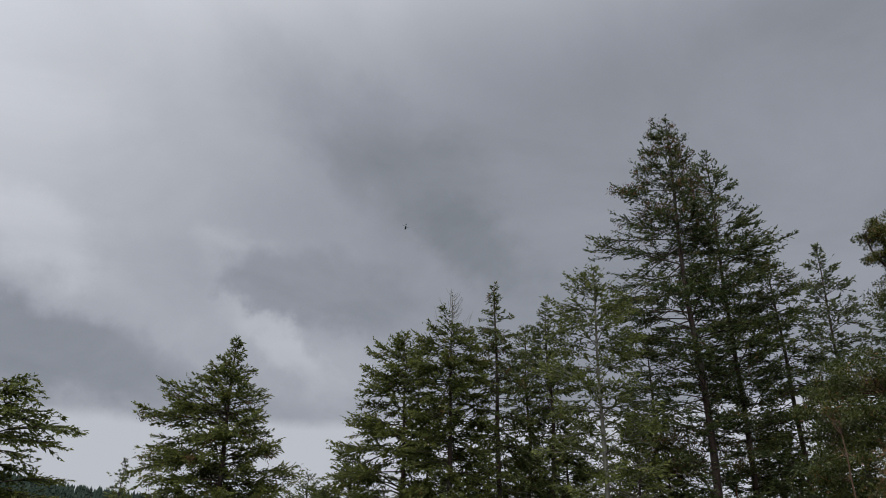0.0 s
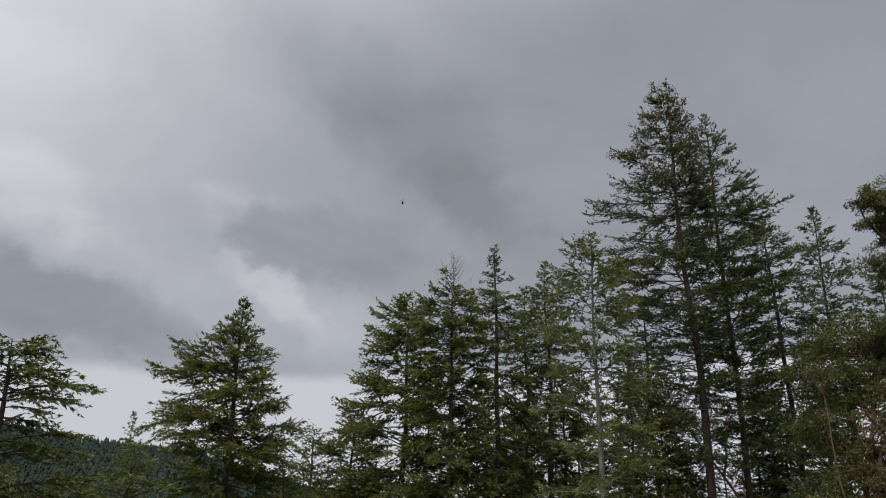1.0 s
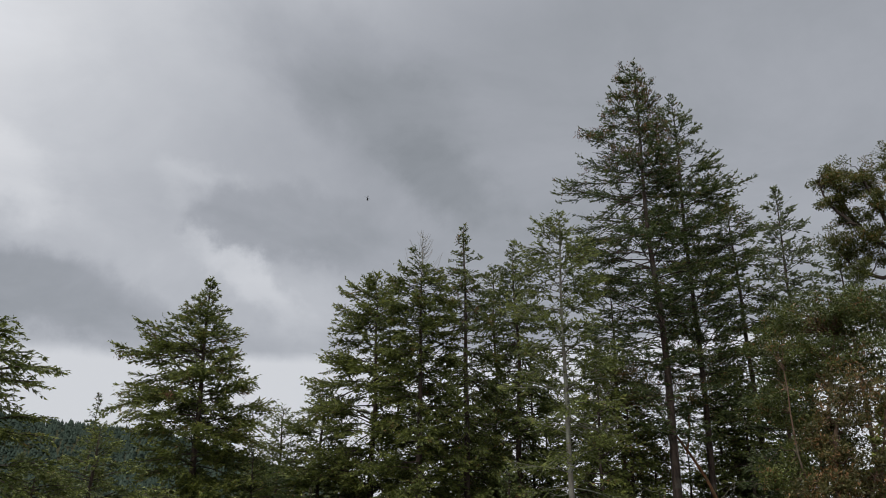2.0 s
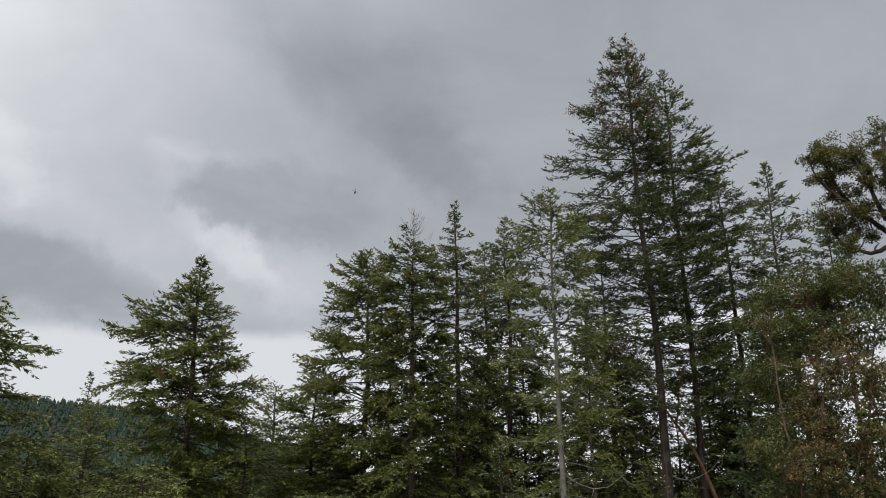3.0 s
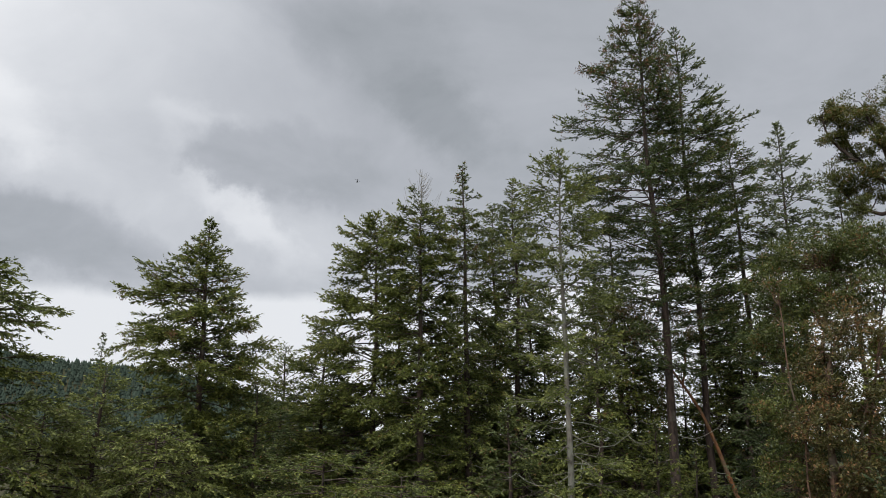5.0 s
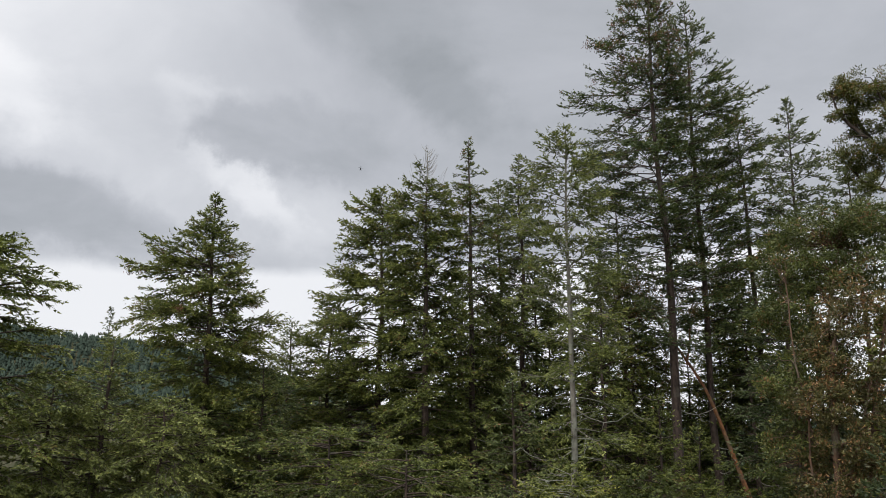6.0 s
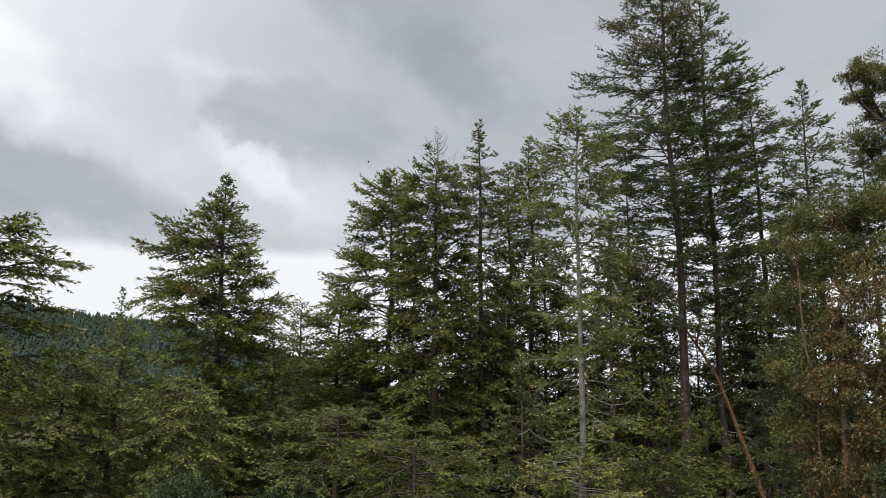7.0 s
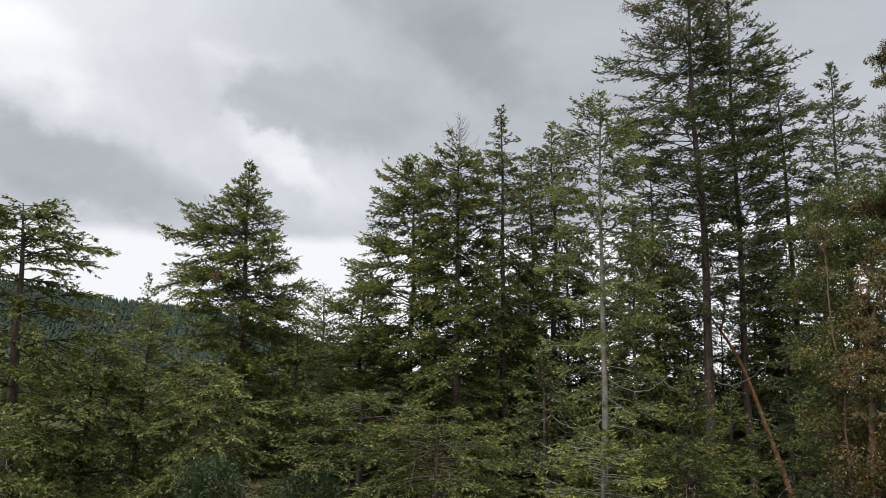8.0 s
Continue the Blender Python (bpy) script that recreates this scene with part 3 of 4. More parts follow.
conifer("douglas_fir", 3.6, 40, 19.6, [(0, 0.2, 0.2), (1.5, 1.4, 1.3), (4, 2.0, 1.9), (9, 2.2, 2.1), (15, 2.2, 2.2)],
        DARK_FIR, FIR_BARK, "dark green fir half hidden between two spires", 21, 0, 0.18, 0.9, droop=0.25, gap=0.15)
conifer("douglas_fir", -2.0, 33, 19.7, [(0, 0.3, 0.3), (0.5, 1.2, 1.1), (1.5, 1.9, 1.9), (4, 2.4, 2.2), (7, 2.5, 2.2), (12, 2.6, 2.2), (16, 2.8, 2.4)],
        FIR, FIR_BARK, "green Douglas fir with a dead bare top", 8, -0.3, 0.22, 1.1, 0.02, dead_top=2.2, snags=8, gap=0.06, crest=0.4, spacing=0.28)
conifer("douglas_fir", -5.7, 36, 18.0, [(0, 0.5, 0.5), (0.5, 1.3, 1.0), (1.1, 1.9, 1.4), (3.6, 2.7, 2.0), (5.9, 3.9, 2.3), (9, 4.3, 2.6), (14, 4.4, 3)],
        FIR, FIR_BARK, "broad bushy green Douglas fir", 9, -0.2, 0.2, 1.15, 0.02, gap=0.06, spacing=0.28, lift=0.3, snags=3, crest=0.4)
conifer("douglas_fir", -18.2, 34, 17.5, [(0, 0.1, 0.1), (0.9, 0.5, 0.5), (1.6, 1.0, 1.1), (2.8, 2.0, 1.6), (3.9, 3.6, 1.9), (5.2, 3.8, 2.7), (6.4, 3.5, 3.2), (9, 3.3, 3.0), (14, 3.6, 3.4)],
        FIR, FIR_BARK, "full green Douglas fir with wide layered branches", 10, -0.7, 0.22, 1.25, 0.02, gap=0.04, spacing=0.27, lift=0.3, snags=3, cones=50)
conifer("hemlock", -32.6, 28, 12.6, [(0, 0.7, 0.9), (0.5, 1.5, 1.8), (1.4, 2.2, 2.9), (2.0, 2.4, 3.6), (2.5, 2.0, 1.9), (2.8, 0.8, 0.9), (3.1, 0.9, 1.0), (3.4, 2.2, 2.6), (5, 2.8, 3.4), (9, 3.0, 3.4), (13, 3.0, 3.2)],
        FIR, FIR_BARK, "old conifer with a broken flat top and long branches", 11, -0.9, 0.26, 0.9, 0.05, droop=0.16, gap=0.15, snags=5, crest=0.1, tip_up=0.1, layered=0.7)
conifer("fir_sapling", -25.8, 90, 8.55, [(0, 0.1, 0.1), (2, 0.8, 0.8), (5, 1.6, 1.6), (10, 2.4, 2.4)], DARK_FIR, FIR_BARK, "small slender conifer far off on the slope", 12, 0, 0.15, 0.8, blade=0.3, gap=0.2, spacing=0.6)
conifer("fir", 26.2, 48, 23.6, [(0, 0.1, 0.1), (2, 1.2, 1.1), (4, 1.9, 2.0), (8, 2.6, 2.4), (16, 3, 3)], BLUISH, FIR_BARK, "pale bluish green fir standing behind the others", 13, 0, 0.2, 0.7, gap=0.2, blade=0.22, droop=0.05)
conifer("fir", 29.6, 52, 19.2, [(0, 0.1, 0.1), (1.2, 1.4, 1.2), (4, 2.2, 2.4), (10, 3, 3)], BLUISH, FIR_BARK, "small bluish green fir behind a taller one", 16, 0, 0.2, 0.7, gap=0.2, blade=0.24, droop=0.05)
conifer("fir", 22.7, 42, 23.3, [(0, 0.2, 0.2), (1.5, 1.4, 1.6), (4, 2.4, 2.6), (9, 3.0, 3.2), (16, 3.2, 3.2)], DARK_FIR, FIR_BARK, "dense dark green fir beside the tall ones", 17, 0, 0.22, 0.85, gap=0.2)
conifer("fir", 13.0, 40, 18.2, [(0, 0.2, 0.2), (1.5, 1.3, 1.3), (4, 2.1, 2.1), (9, 2.4, 2.4), (16, 2.6, 2.6)], DARK_FIR, FIR_BARK, "dark green fir in the shade of taller trees", 18, 0, 0.2, 0.8, gap=0.15)
conifer("fir", 24.5, 30, 12.0, [(0, 0.2, 0.2), (1.5, 1.4, 1.4), (4, 2.2, 2.2), (9, 2.6, 2.6), (12, 2.8, 2.8)], SHRUB, FIR_BARK, "deep green fir behind the rusty arbutus", 19, 0, 0.2, 0.8, gap=0.1)

# ---- the lower slope ----
for az, d, top, seed in ((13.6, 43, 4.6, 51), (16.4, 45, 3.0, 52), (18.2, 47, 3.6, 53), (20.8, 43, 6.0, 54), (-0.2, 42, 8.5, 55), (7.4, 42, 9.5, 56), (3.2, 46, 7.5, 57), (10.6, 44, 8.0, 58), (15.2, 41, 7.5, 59), (17.6, 43, 6.6, 60), (19.9, 42, 8.6, 61), (21.8, 40, 10.5, 62), (14.2, 46, 8.4, 63), (11.4, 36, 13.0, 65), (3.1, 40, 10.5, 66), (13.6, 39, 12.0, 68), (-4.0, 40, 14.0, 69), (0.6, 41, 12.5, 70), (6.4, 41, 13.2, 71), (9.2, 40, 12.0, 72), (21.0, 44, 13.0, 73)):
    conifer("fir", az, d, top, [(0, 0.1, 0.1), (1.5, 1.3, 1.3), (4, 2.1, 2.1), (9, 2.6, 2.6), (16, 2.8, 2.8)], FIR, FIR_BARK, "thin shaded fir inside the wood", seed, 0, 0.13, 0.8, 0.02, gap=0.26, blade=0.19, group="shaded firs", snags=2)
conifer("hemlock", -25.4, 31, 6.2, [(0, 0.2, 0.2), (1.2, 1.3, 1.3), (3, 2.6, 2.6), (5, 3.6, 3.4), (8, 4.4, 4.2), (11, 4.6, 4.4)],
        HEMLOCK, FIR_BARK, "broad young hemlock with dense olive sprays", 15, 0, 0.18, 1.15, 0.02, droop=0.25, gap=0.05, spacing=0.34, layered=0.6, blade=0.115)
conifer("hemlock", -28.8, 30, 3.6, [(0, 0.5, 0.5), (0.6, 1.5, 1.5), (1.6, 2.4, 2.4), (4, 3.2, 3.2), (9, 3.6, 3.6)],
        HEMLOCK, FIR_BARK, "young olive green hemlock with arching sprays", 22, 0, 0.15, 1.1, 0.02, droop=0.3, gap=0.06, layered=0.6, crest=0.15, tip_up=0.2, blade=0.115)
conifer("hemlock", -21.4, 29, 2.4, [(0, 0.6, 0.6), (0.6, 1.8, 1.8), (2, 2.8, 2.8), (4, 3.4, 3.4), (8, 3.6, 3.6)],
        HEMLOCK, FIR_BARK, "low olive green hemlock beneath a big fir", 23, 0, 0.15, 1.1, 0.02, droop=0.3, layered=0.6, gap=0.08, snags=6, crest=0.1, tip_up=0.2, blade=0.115)
conifer("fir", -37.2, 24, 0.5, [(0, 0.6, 0.6), (0.6, 1.6, 1.6), (2, 2.6, 2.6), (4, 3.0, 3.0), (8, 3.2, 3.2)],
        HEMLOCK, FIR_BARK, "bushy olive fir under the flat-topped tree", 24, 0, 0.15, 1.0, 0.02, gap=0.06, crest=0.1, droop=0.25, blade=0.115)
conifer("fir", -13.0, 40, 8.2, [(0, 0.1, 0.1), (0.8, 1.2, 0.9), (2, 1.9, 1.6), (5, 2.6, 2.6), (11, 3.4, 3.4)],
        FIR, FIR_BARK, "thin-topped green fir among the lower trees", 25, 0.2, 0.16, 0.8, 0.02, gap=0.22, tip_up=0.7)
conifer("fir", -9.8, 38, 9.8, [(0, 0.2, 0.2), (1, 1.3, 1.3), (3, 2.4, 2.4), (6, 3.2, 3.2), (11, 3.4, 3.4)],
        FIR, FIR_BARK, "dense green fir at the edge of the wood", 26, 0, 0.18, 1.0, 0.02, gap=0.08, layered=0.8)
conifer("fir", -14.6, 33, 5.2, [(0, 0.2, 0.2), (1.2, 1.4, 1.4), (3, 2.4, 2.4), (8, 3.2, 3.2)],
        DARK_FIR, FIR_BARK, "low dark green fir with crossing branches", 27, 0, 0.16, 0.9, 0.02, gap=0.1, snags=5, layered=0.8)
conifer("fir", -9.5, 27, 0.6, [(0, 0.7, 0.7), (0.4, 2.0, 2.0), (1.2, 3.0, 3.0), (3, 3.8, 3.8), (6, 4.0, 4.0)],
        FIR, FIR_BARK, "wide low fir with long reaching boughs", 28, 0, 0.14, 1.0, 0.02, droop=0.22, gap=0.2, snags=10, layered=0.9, crest=0.05, spacing=0.46, blade=0.115)
conifer("fir", -3.6, 25, -1.2, [(0, 0.6, 0.6), (0.4, 1.8, 2.0), (1.2, 2.8, 2.8), (3, 3.4, 3.4), (6, 3.6, 3.6)],
        FIR, FIR_BARK, "low fir with long boughs and bright green tips", 29, 0, 0.13, 1.0, 0.02, droop=0.25, gap=0.2, snags=8, layered=0.9, crest=0.05, spacing=0.46, blade=0.115)
conifer("fir", 4.6, 29, 4.0, [(0, 0.2, 0.2), (1.2, 1.0, 1.0), (3, 1.8, 1.8), (8, 2.6, 2.6)],
        DARK_FIR, FIR_BARK, "shaded green fir between the trunks", 30, 0, 0.14, 0.8, 0.02, droop=0.25, gap=0.15, snags=3)
conifer("fir", 14.6, 27, -2.4, [(0, 0.5, 0.5), (0.4, 1.2, 1.2), (1.2, 2.0, 2.0), (3, 2.4, 2.4), (5, 2.6, 2.6)],
        FIR, FIR_BARK, "small green fir at the foot of the tall trees", 31, 0, 0.12, 0.9, 0.02, droop=0.2, gap=0.2, snags=9, layered=0.8, crest=0.05)
conifer("fir", 8.8, 23.0, -2.8, [(0, 0.5, 0.5), (0.3, 1.2, 1.2), (0.9, 1.9, 1.9), (2, 2.3, 2.3), (4, 2.5, 2.5)],
        YOUNG, GREY_BARK, "low young fir with yellow-green branch tips", 35, 0, 0.09, 0.9, 0.02, droop=0.18, gap=0.25, snags=8, layered=0.9, crest=0.05, snag_wood=GREY_BARK, blade=0.11)
conifer("fir", 30.5, 22, -0.5, [(0, 0.2, 0.2), (1.0, 1.2, 1.2), (3, 2.2, 2.2), (5, 2.6, 2.6)],
        SHRUB, FIR_BARK, "small deep green fir beside the arbutus", 32, 0, 0.12, 0.9, 0.02, droop=0.2, gap=0.1)

conifer("fir", 15.4, 31, 2.6, [(0, 0.2, 0.2), (1.0, 0.9, 0.9), (3, 1.5, 1.5), (7, 2.0, 2.0)],
        FIR, FIR_BARK, "thin green fir before the tall trunks", 33, 0, 0.10, 0.7, 0.02, gap=0.3, snags=4, layered=0.6)
conifer("fir", 18.0, 33, 0.6, [(0, 0.2, 0.2), (1.0, 1.0, 1.0), (3, 1.7, 1.7), (6, 2.1, 2.1)],
        FIR, FIR_BARK, "low green fir before the leaning trunk", 34, 0, 0.10, 0.8, 0.02, gap=0.25, snags=4, layered=0.6)

# ---- arbutus trees, cedar and shrubs ----
ARBUTUS_CROWN = [((27.0, 26.2, 14.4), 1.5, 0.6, 70), ((29.4, 26.4, 13.9), 1.4, 0.7, 70), ((31.6, 26.8, 14.6), 1.4, 0.7, 60), ((33.8, 27.0, 13.2), 1.5, 0.9, 60), ((24.9, 26.0, 12.2), 1.2, 0.9, 55), ((27.2, 25.8, 11.3), 1.4, 0.8, 55), ((30.6, 26.0, 11.2), 1.5, 0.6, 40),
                 ((34.2, 27.0, 8.0), 1.6, 1.6, 40), ((24.6, 25.6, 8.4), 1.1, 1.0, 55), ((26.2, 25.4, 6.0), 1.0, 0.9, 35), ((24.4, 24.6, 3.5), 1.0, 0.9, 45), ((24.2, 24.5, -1.0), 1.1, 1.3, 60)]
broadleaf("arbutus", spot(27.5, 25, -14), [[spot(27.5, 25, -14), spot(27.2, 25, -4), spot(26.4, 25.4, 5), spot(28.5, 26, 13)], [spot(27.6, 25, -12), spot(29, 25, 0), spot(31, 26, 9), spot(32, 26.5, 13)], [spot(27.5, 25, -13), spot(25.8, 24.5, -3), spot(25.0, 24, 5), spot(25.0, 25, 11)], [spot(31, 26, 8), spot(29.6, 26, 10), spot(28.6, 26, 12)]],
          [(spot(*place), wide, high, count) for place, wide, high, count in ARBUTUS_CROWN], BROAD, RED_BARK, "arbutus with glossy green and yellowing leaves", 41, leaf=0.11, per_clump=75, clump=0.28, limb_share=0.5)
DRY_CROWN = [((28.8, 24.2, 9.0), 0.9, 0.8, 34), ((30.8, 24.6, 7.4), 0.9, 0.8, 30), ((27.6, 24.0, 6.0), 1.0, 0.8, 44), ((29.2, 24.0, 3.6), 1.2, 0.8, 50), ((26.6, 23.6, 2.4), 1.0, 0.9, 50), ((28.2, 23.6, -0.6), 1.1, 0.9, 50), ((26.2, 23.4, -3.0), 1.0, 1.2, 55), ((27.6, 23.4, -6.4), 1.2, 1.1, 45), ((31.0, 24.2, 0.5), 1.0, 1.0, 30)]
broadleaf("arbutus", spot(26.2, 23.5, -15), [[spot(26.2, 23.5, -15), spot(26.6, 23.5, -3), spot(27.2, 24, 6), spot(28.6, 24.2, 9)], [spot(26.2, 23.5, -14), spot(25.0, 23.5, -3), spot(25.4, 23.5, 3)], [spot(26.5, 23.5, -6), spot(28.6, 24, 1), spot(30.6, 24.5, 7)]],
          [(spot(*place), wide, high, count) for place, wide, high, count in DRY_CROWN], RUSTY, RED_BARK, "arbutus with rusty brown and olive leaves", 42, leaf=0.11, per_clump=75, clump=0.28, limb_share=0.5)
broadleaf("arbutus", spot(22.6, 37.4, -9.8), [[spot(22.6, 37.4, -9.8), spot(21.4, 37.4, -4.8), spot(20.3, 37.4, -1.4), spot(19.4, 37.4, 1.8), spot(18.4, 37.4, 4.4), spot(16.6, 37.6, 7.2), spot(15.2, 38, 9.5)], [spot(17.6, 37.4, 5.2), spot(17.8, 37.6, 7.5), spot(18.0, 38, 9.5)]],
          [(spot(15.0, 38, 9.8), 1.7, 1.6, 34), (spot(18.0, 38, 9.5), 1.3, 1.5, 22)], RUSTY, ARBUTUS_BARK, "leaning arbutus with a bare orange trunk", 43, thick=0.14)
broadleaf("arbutus", spot(15.6, 39, -9), [[spot(15.6, 39, -9), spot(14.4, 39, -3), spot(13.2, 39.4, 4), spot(12.6, 40, 9)], [spot(15.2, 39, -7), spot(16, 39, -2), spot(16.3, 39, 4)]],
          [(spot(12.6, 40, 9.8), 1.6, 1.9, 60), (spot(14.6, 39.4, 5), 1.4, 1.3, 18)], RUSTY, RED_BARK, "small arbutus with dark red limbs in the shade", 44, thick=0.11)
CEDAR_LIMBS = [[(33.0, -9), (33.2, 8), (33.4, 15), (33.9, 20), (34.4, 24.2)], [(33.3, 16.6), (31.9, 16.3), (30.4, 17.3), (29.6, 18.6)], [(33.5, 17.5), (31.8, 19.4), (30.5, 22.4), (30.5, 24.3)],
               [(33.5, 18.4), (32.7, 21), (32.2, 23.8)], [(33.3, 15), (35.5, 17.5), (37, 21)], [(33.8, 19), (35.2, 21.5), (35.9, 23.8)], [(32.6, 18.6), (31.0, 20.2), (29.9, 21.6), (29.4, 23.6)], [(33.4, 13), (35, 13.6), (37, 14.5)]]
CEDAR_TUFTS = [(30.6, 24.2), (29.8, 23.7), (30.3, 23.0), (30.9, 22.2), (31.0, 23.4), (29.9, 21.8), (30.4, 20.9), (31.4, 20.8), (29.8, 19.4), (30.6, 19.0), (30.2, 18.0), (31.3, 18.3), (31.9, 19.6), (32.2, 23.6), (31.8, 22.6), (32.7, 22.6),
               (32.4, 21.4), (33.3, 20.9), (33.7, 23.2), (34.4, 24.4), (34.2, 22.0), (35.0, 22.9), (35.8, 23.4), (34.6, 20.2), (35.5, 21.0), (36.6, 21.6), (35.9, 19.0), (34.9, 18.4), (37.0, 19.6), (36.2, 16.6), (37.0, 14.6), (32.4, 17.9), (30.9, 17.1), (33.0, 19.2)]
broadleaf("cedar", spot(33.0, 33, -9), [[spot(az, 33 + 0.5 * (i % 3), el) for az, el in row] for i, row in enumerate(CEDAR_LIMBS)],
          [(spot(az, 32.4 + 0.55 * (i % 4), el), 0.62, 0.52, 9) for i, (az, el) in enumerate(CEDAR_TUFTS)],
          CEDAR, FIR_BARK, "bronze green cedar with thick dark limbs", 45, leaf=0.125, per_clump=120, clump=0.30, thick=0.26, hang=0.15, ratio=0.34, limb_share=0.6)
broadleaf("rhododendron", spot(-20.2, 25, -13), [[spot(-20.2, 25, -13), spot(-20.0, 25, -7)], [spot(-20.2, 25, -13), spot(-21.6, 25, -7)]],
          [(spot(-20.4, 25, -6.6), 1.3, 0.9, 60)], SHRUB, FIR_BARK, "dark blue-green rhododendron bush under the firs", 46, leaf=0.14, thick=0.05, category="shrub")
broadleaf("rhododendron", spot(-12.5, 26, -13), [[spot(-12.5, 26, -13), spot(-12.2, 26, -7)], [spot(-12.5, 26, -13), spot(-14, 26, -8)]],
          [(spot(-13, 26, -7.0), 1.4, 0.8, 50)], SHRUB, FIR_BARK, "low blue-green rhododendron bush in deep shade", 47, leaf=0.14, thick=0.05, category="shrub")

brush("brushwood", spot(-18.2, 24.5, -9.5), 2.3, 9, TWIG, "reddish brown tangle of dry twigs under a fir", 91)
brush("brushwood", spot(13.0, 23.5, -9.0), 2.2, 8, DEAD_WOOD, "pale grey bare twigs at the wood's edge", 92)
brush("brushwood", spot(-31.0, 23.5, -10.5), 2.0, 7, DEAD_WOOD, "grey bare twigs between young hemlocks", 93)


def wood_behind():
    """The closed wood behind the first trees, and the far side of the slope."""
    rng = np.random.default_rng(77)
    tall = 14.0
    kinds = []
    for i, (mat, d) in enumerate(((DARK_FIR, 60), (FIR, 62), (BLUISH, 64))):
        az = -38.0 + 2.4 * i
        kinds.append(conifer("fir", az, d, 3.4, [(0, 0.1, 0.1), (2, 1.1, 1.2), (5, 2.2, 2.1), (9, 2.9, 2.9), (13, 3.0, 3.0)], mat, FIR_BARK,
                             "fir in the closed wood behind", 81 + i, 0, 0.16, 0.4, 0.02, blade=0.42, spacing=0.45, group="wood behind"))
    line = ([-46, -34, -28, -20, -12, -6, 2, 8, 13, 15, 20, 22, 36, 44], [5, 4.2, 3.4, 3.4, 5, 5.2, 3.2, 3.6, 2.8, 1.4, 1.2, 5, 9, 10])
    for i in range(42):
        az = -43 + 86 * (i + rng.random()) / 42
        d = rng.uniform(43, 66) if i % 3 else rng.uniform(68, 100)
        x, y = at_bearing(az, d)
        foot = float(ground_height(x, y)) - 0.2
        top = EYE + d * math.tan(radians(np.interp(az, *line) + rng.normal(-0.7, 0.8)))
        size = max(0.3, (top - foot) / tall)
        kind = kinds[int(rng.integers(3))]
        height = EYE + 60 * math.tan(radians(3.4))
        copy_thing(kind, pose(x, y, foot, 0, 0, rng.uniform(0, 360)) @ Matrix.Diagonal((1.1 * size ** 0.6, 1.1 * size ** 0.6, (top - foot) / (height + 0.3), 1)))


def undergrowth():
    """Salal and fern on the slope between the trees."""
    rng = np.random.default_rng(5)
    n = 1900
    az, d = rng.uniform(-44, 44, n), rng.uniform(15, 48, n)
    x, y = d * np.sin(np.radians(az)), d * np.cos(np.radians(az))
    base = np.stack([x, y, ground_height(x, y)], -1)
    tall = rng.uniform(0.5, 1.7, n)
    i = np.repeat(np.arange(n), 26)
    q = len(i)
    off = rng.normal(0, 0.45, (q, 3))
    off[:, 2] = rng.random(q) ** 0.6 * tall[i]
    way = unit(off * np.array([1, 1, 0.3]) + rng.normal(0, 0.3, (q, 3)))
    long = rng.uniform(0.12, 0.3, q)
    pts, quads = blades(base[i] + off, way, long, long * 0.45, rng, 0.5)
    me = mesh_of("undergrowth", pts, quads)
    me.materials.append(SHRUB)
    tagged(new("undergrowth", me), "dense dark green salal and fern on the forest floor", "undergrowth", kind="stuff")


wood_behind()
undergrowth()
ground()
far_woods()


# ---- the helicopter ----
def ring_body(rows, sides=12):
    """A body lofted along y: rows of y, half width, half height, height of the middle."""
    turn = np.arange(sides) * 2 * np.pi / sides
    pts = np.concatenate([np.stack([w * np.cos(turn), np.full(sides, y), z + h * np.sin(turn)], -1) for y, w, h, z in rows])
    k = np.arange(sides)
    quads = np.concatenate([np.stack([r * sides + k, r * sides + (k + 1) % sides, (r + 1) * sides + (k + 1) % sides, (r + 1) * sides + k], -1) for r in range(len(rows) - 1)])
    return mesh_of("body", pts, quads, True)


def box_mesh(name, size, at, bevel=0.02):
    bm = bmesh.new()
    bmesh.ops.create_cube(bm, size=1)
    bmesh.ops.scale(bm, vec=size, verts=bm.verts)
    bmesh.ops.bevel(bm, geom=bm.edges[:], offset=bevel, segments=2, affect="EDGES")
    bmesh.ops.translate(bm, vec=at, verts=bm.verts)
    me = bpy.data.meshes.new(name)
    bm.to_mesh(me)
    bm.free()
    return me


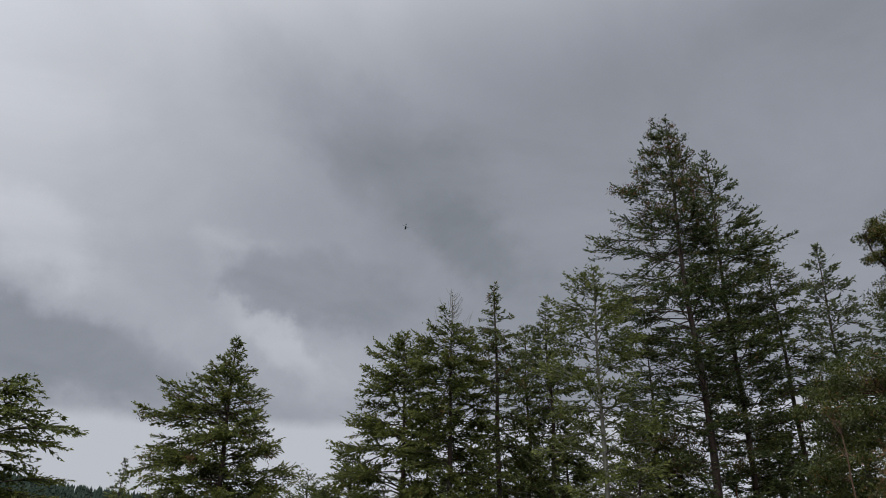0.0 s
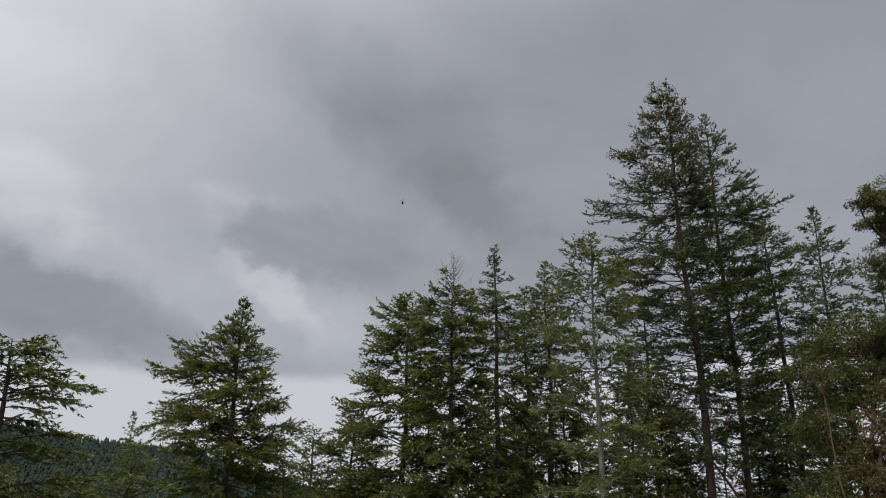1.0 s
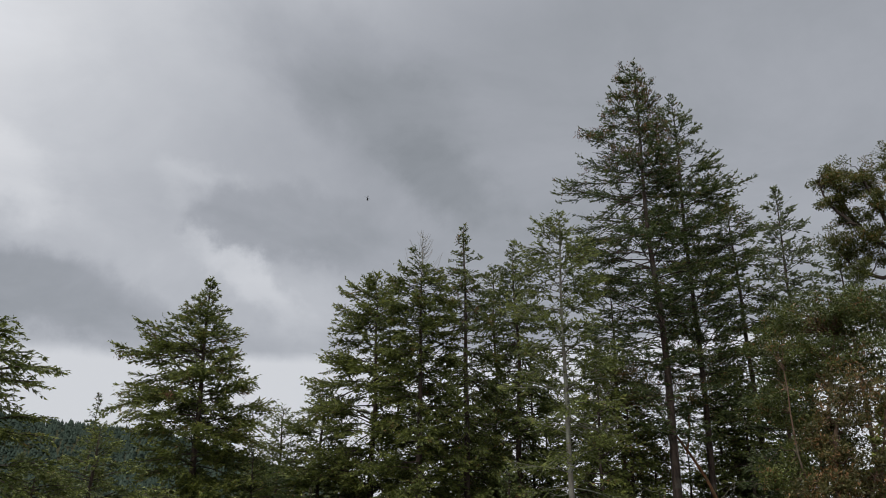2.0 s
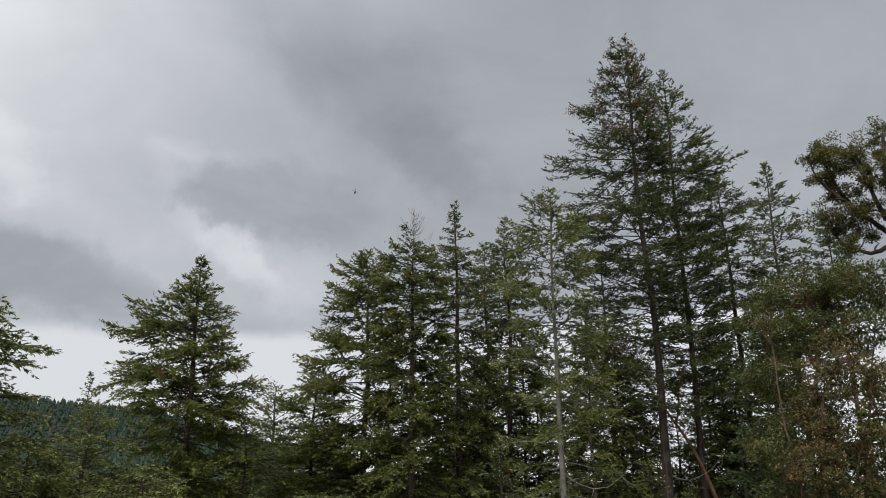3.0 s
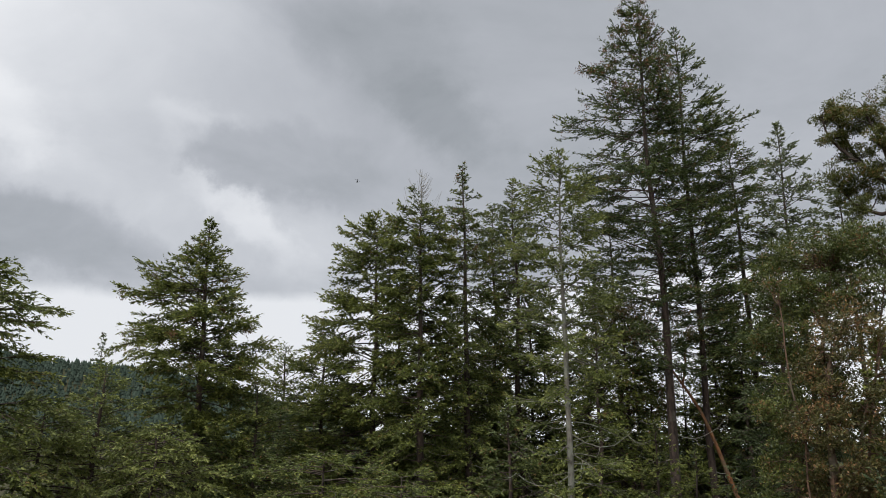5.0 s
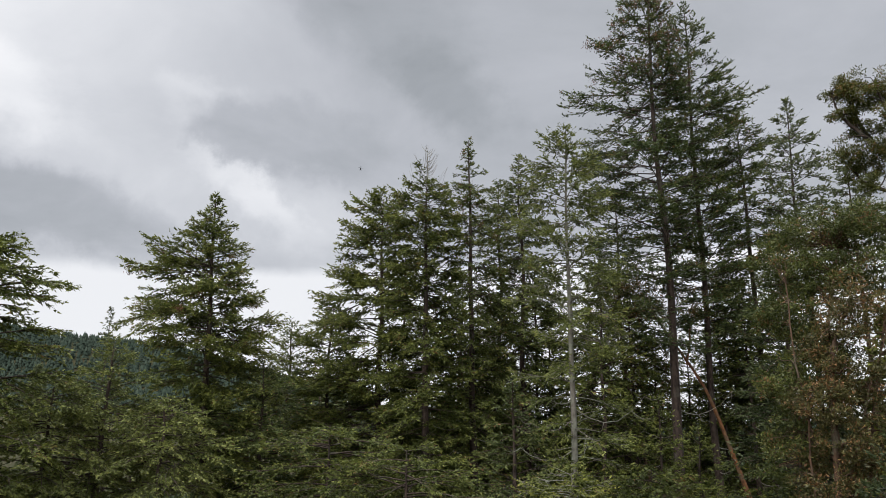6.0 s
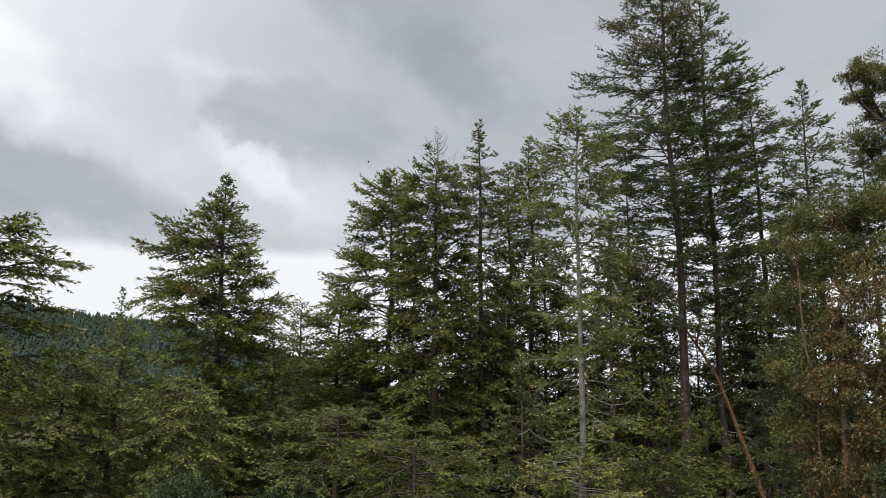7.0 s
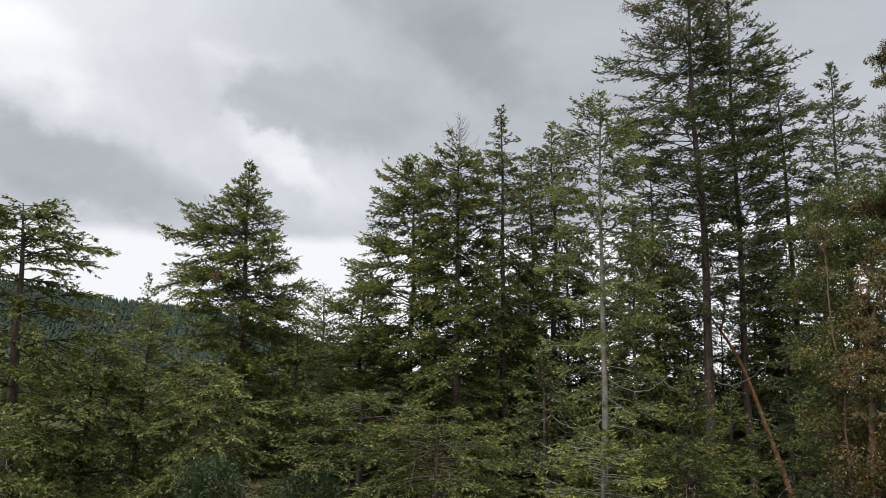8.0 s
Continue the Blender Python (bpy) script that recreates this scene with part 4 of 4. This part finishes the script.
def helicopter():
    paint = painted("helicopter_paint", (0.05, 0.055, 0.065))
    black = painted("rotor_black", (0.02, 0.02, 0.022), 0.6)
    glass = painted("dark_window", (0.01, 0.012, 0.015), 0.1)
    root = tagged(new("helicopter"), "dark helicopter flying away under the clouds", "helicopter")
    body = ring_body([(3.2, 0.05, 0.05, 1.3), (2.9, 0.55, 0.5, 1.35), (2.0, 0.95, 0.9, 1.6), (0.8, 1.1, 1.15, 1.75), (-1.0, 1.1, 1.15, 1.8), (-2.2, 0.75, 0.85, 2.0), (-3.0, 0.35, 0.4, 2.2), (-3.1, 0.02, 0.02, 2.2)])
    fuselage = part("fuselage", body, paint, root)
    part("windscreen", ring_body([(2.75, 0.5, 0.35, 1.75), (2.3, 0.85, 0.6, 1.95), (1.4, 1.02, 0.75, 2.1), (1.3, 0.3, 0.2, 2.1)]), glass, fuselage, "dark glass windscreen")
    part("engine_cowl", ring_body([(1.0, 0.1, 0.1, 2.9), (0.6, 0.5, 0.35, 2.95), (-1.2, 0.5, 0.4, 2.95), (-2.4, 0.2, 0.2, 2.6)]), paint, fuselage)
    boom = part("tail_boom", ring_body([(-2.6, 0.38, 0.4, 2.2), (-5, 0.24, 0.26, 2.35), (-7.6, 0.14, 0.16, 2.5), (-7.7, 0.02, 0.02, 2.5)]), paint, root)
    part("tail_fin", box_mesh("tail_fin", (0.12, 0.8, 2.0), (0, -7.6, 3.0)), paint, boom)
    part("tailplane", box_mesh("tailplane", (2.4, 0.5, 0.08), (0, -6.2, 2.45)), paint, boom)
    tail = part("tail_rotor", box_mesh("tail_rotor", (0.06, 0.18, 1.9), (0.25, -7.7, 2.9)), black, boom)
    for sx in (-1, 1):
        line = np.array([[sx * 1.1, 2.4, 0.25], [sx * 1.1, 1.9, 0.05], [sx * 1.1, 0, 0.04], [sx * 1.1, -2.2, 0.04]])
        pts, quads = tubes(line[None], np.full((1, 4), 0.06), 8)
        skid = part("skid", mesh_of("skid", pts, quads, True), black, root)
        for y in (1.3, -1.1):
            line = np.array([[sx * 0.55, y, 0.95], [sx * 0.9, y, 0.6], [sx * 1.1, y, 0.05]])
            pts, quads = tubes(line[None], np.full((1, 3), 0.05), 6)
            part("strut", mesh_of("strut", pts, quads, True), black, skid)
    pts, quads = tubes(np.array([[[0, 0, 2.9], [0, 0, 3.7]]]), np.array([[0.16, 0.1]]), 8)
    part("mast", mesh_of("mast", pts, quads, True), black, root)
    rotor = part("main_rotor", box_mesh("hub", (0.5, 0.5, 0.16), (0, 0, 0)), black, root)
    for sx in (-1, 1):
        part("blade", box_mesh("blade", (5.1, 0.42, 0.06), (sx * 2.8, 0, 0)), black, rotor)
    return root, rotor


heli, main_rotor = helicopter()


def motions():
    first, last = Vector(spot(-6.78, 806, 27.88)), Vector(spot(-8.23, 1246, 18.89))
    heading = -math.degrees(math.atan2(last.x - first.x, last.y - first.y))
    rows = []
    for i in range(17):
        p = first.lerp(last, i / 16)
        rows.append((i / 2, pose(p.x, p.y, p.z - 4, -6, 2.0 * math.sin(i * 0.9), heading)))
    walk(heli, rows)
    walk(main_rotor, [(i / 30, pose(0, 0, 3.7, 0, 0, 35 + 72 * i)) for i in range(241)])


motions()
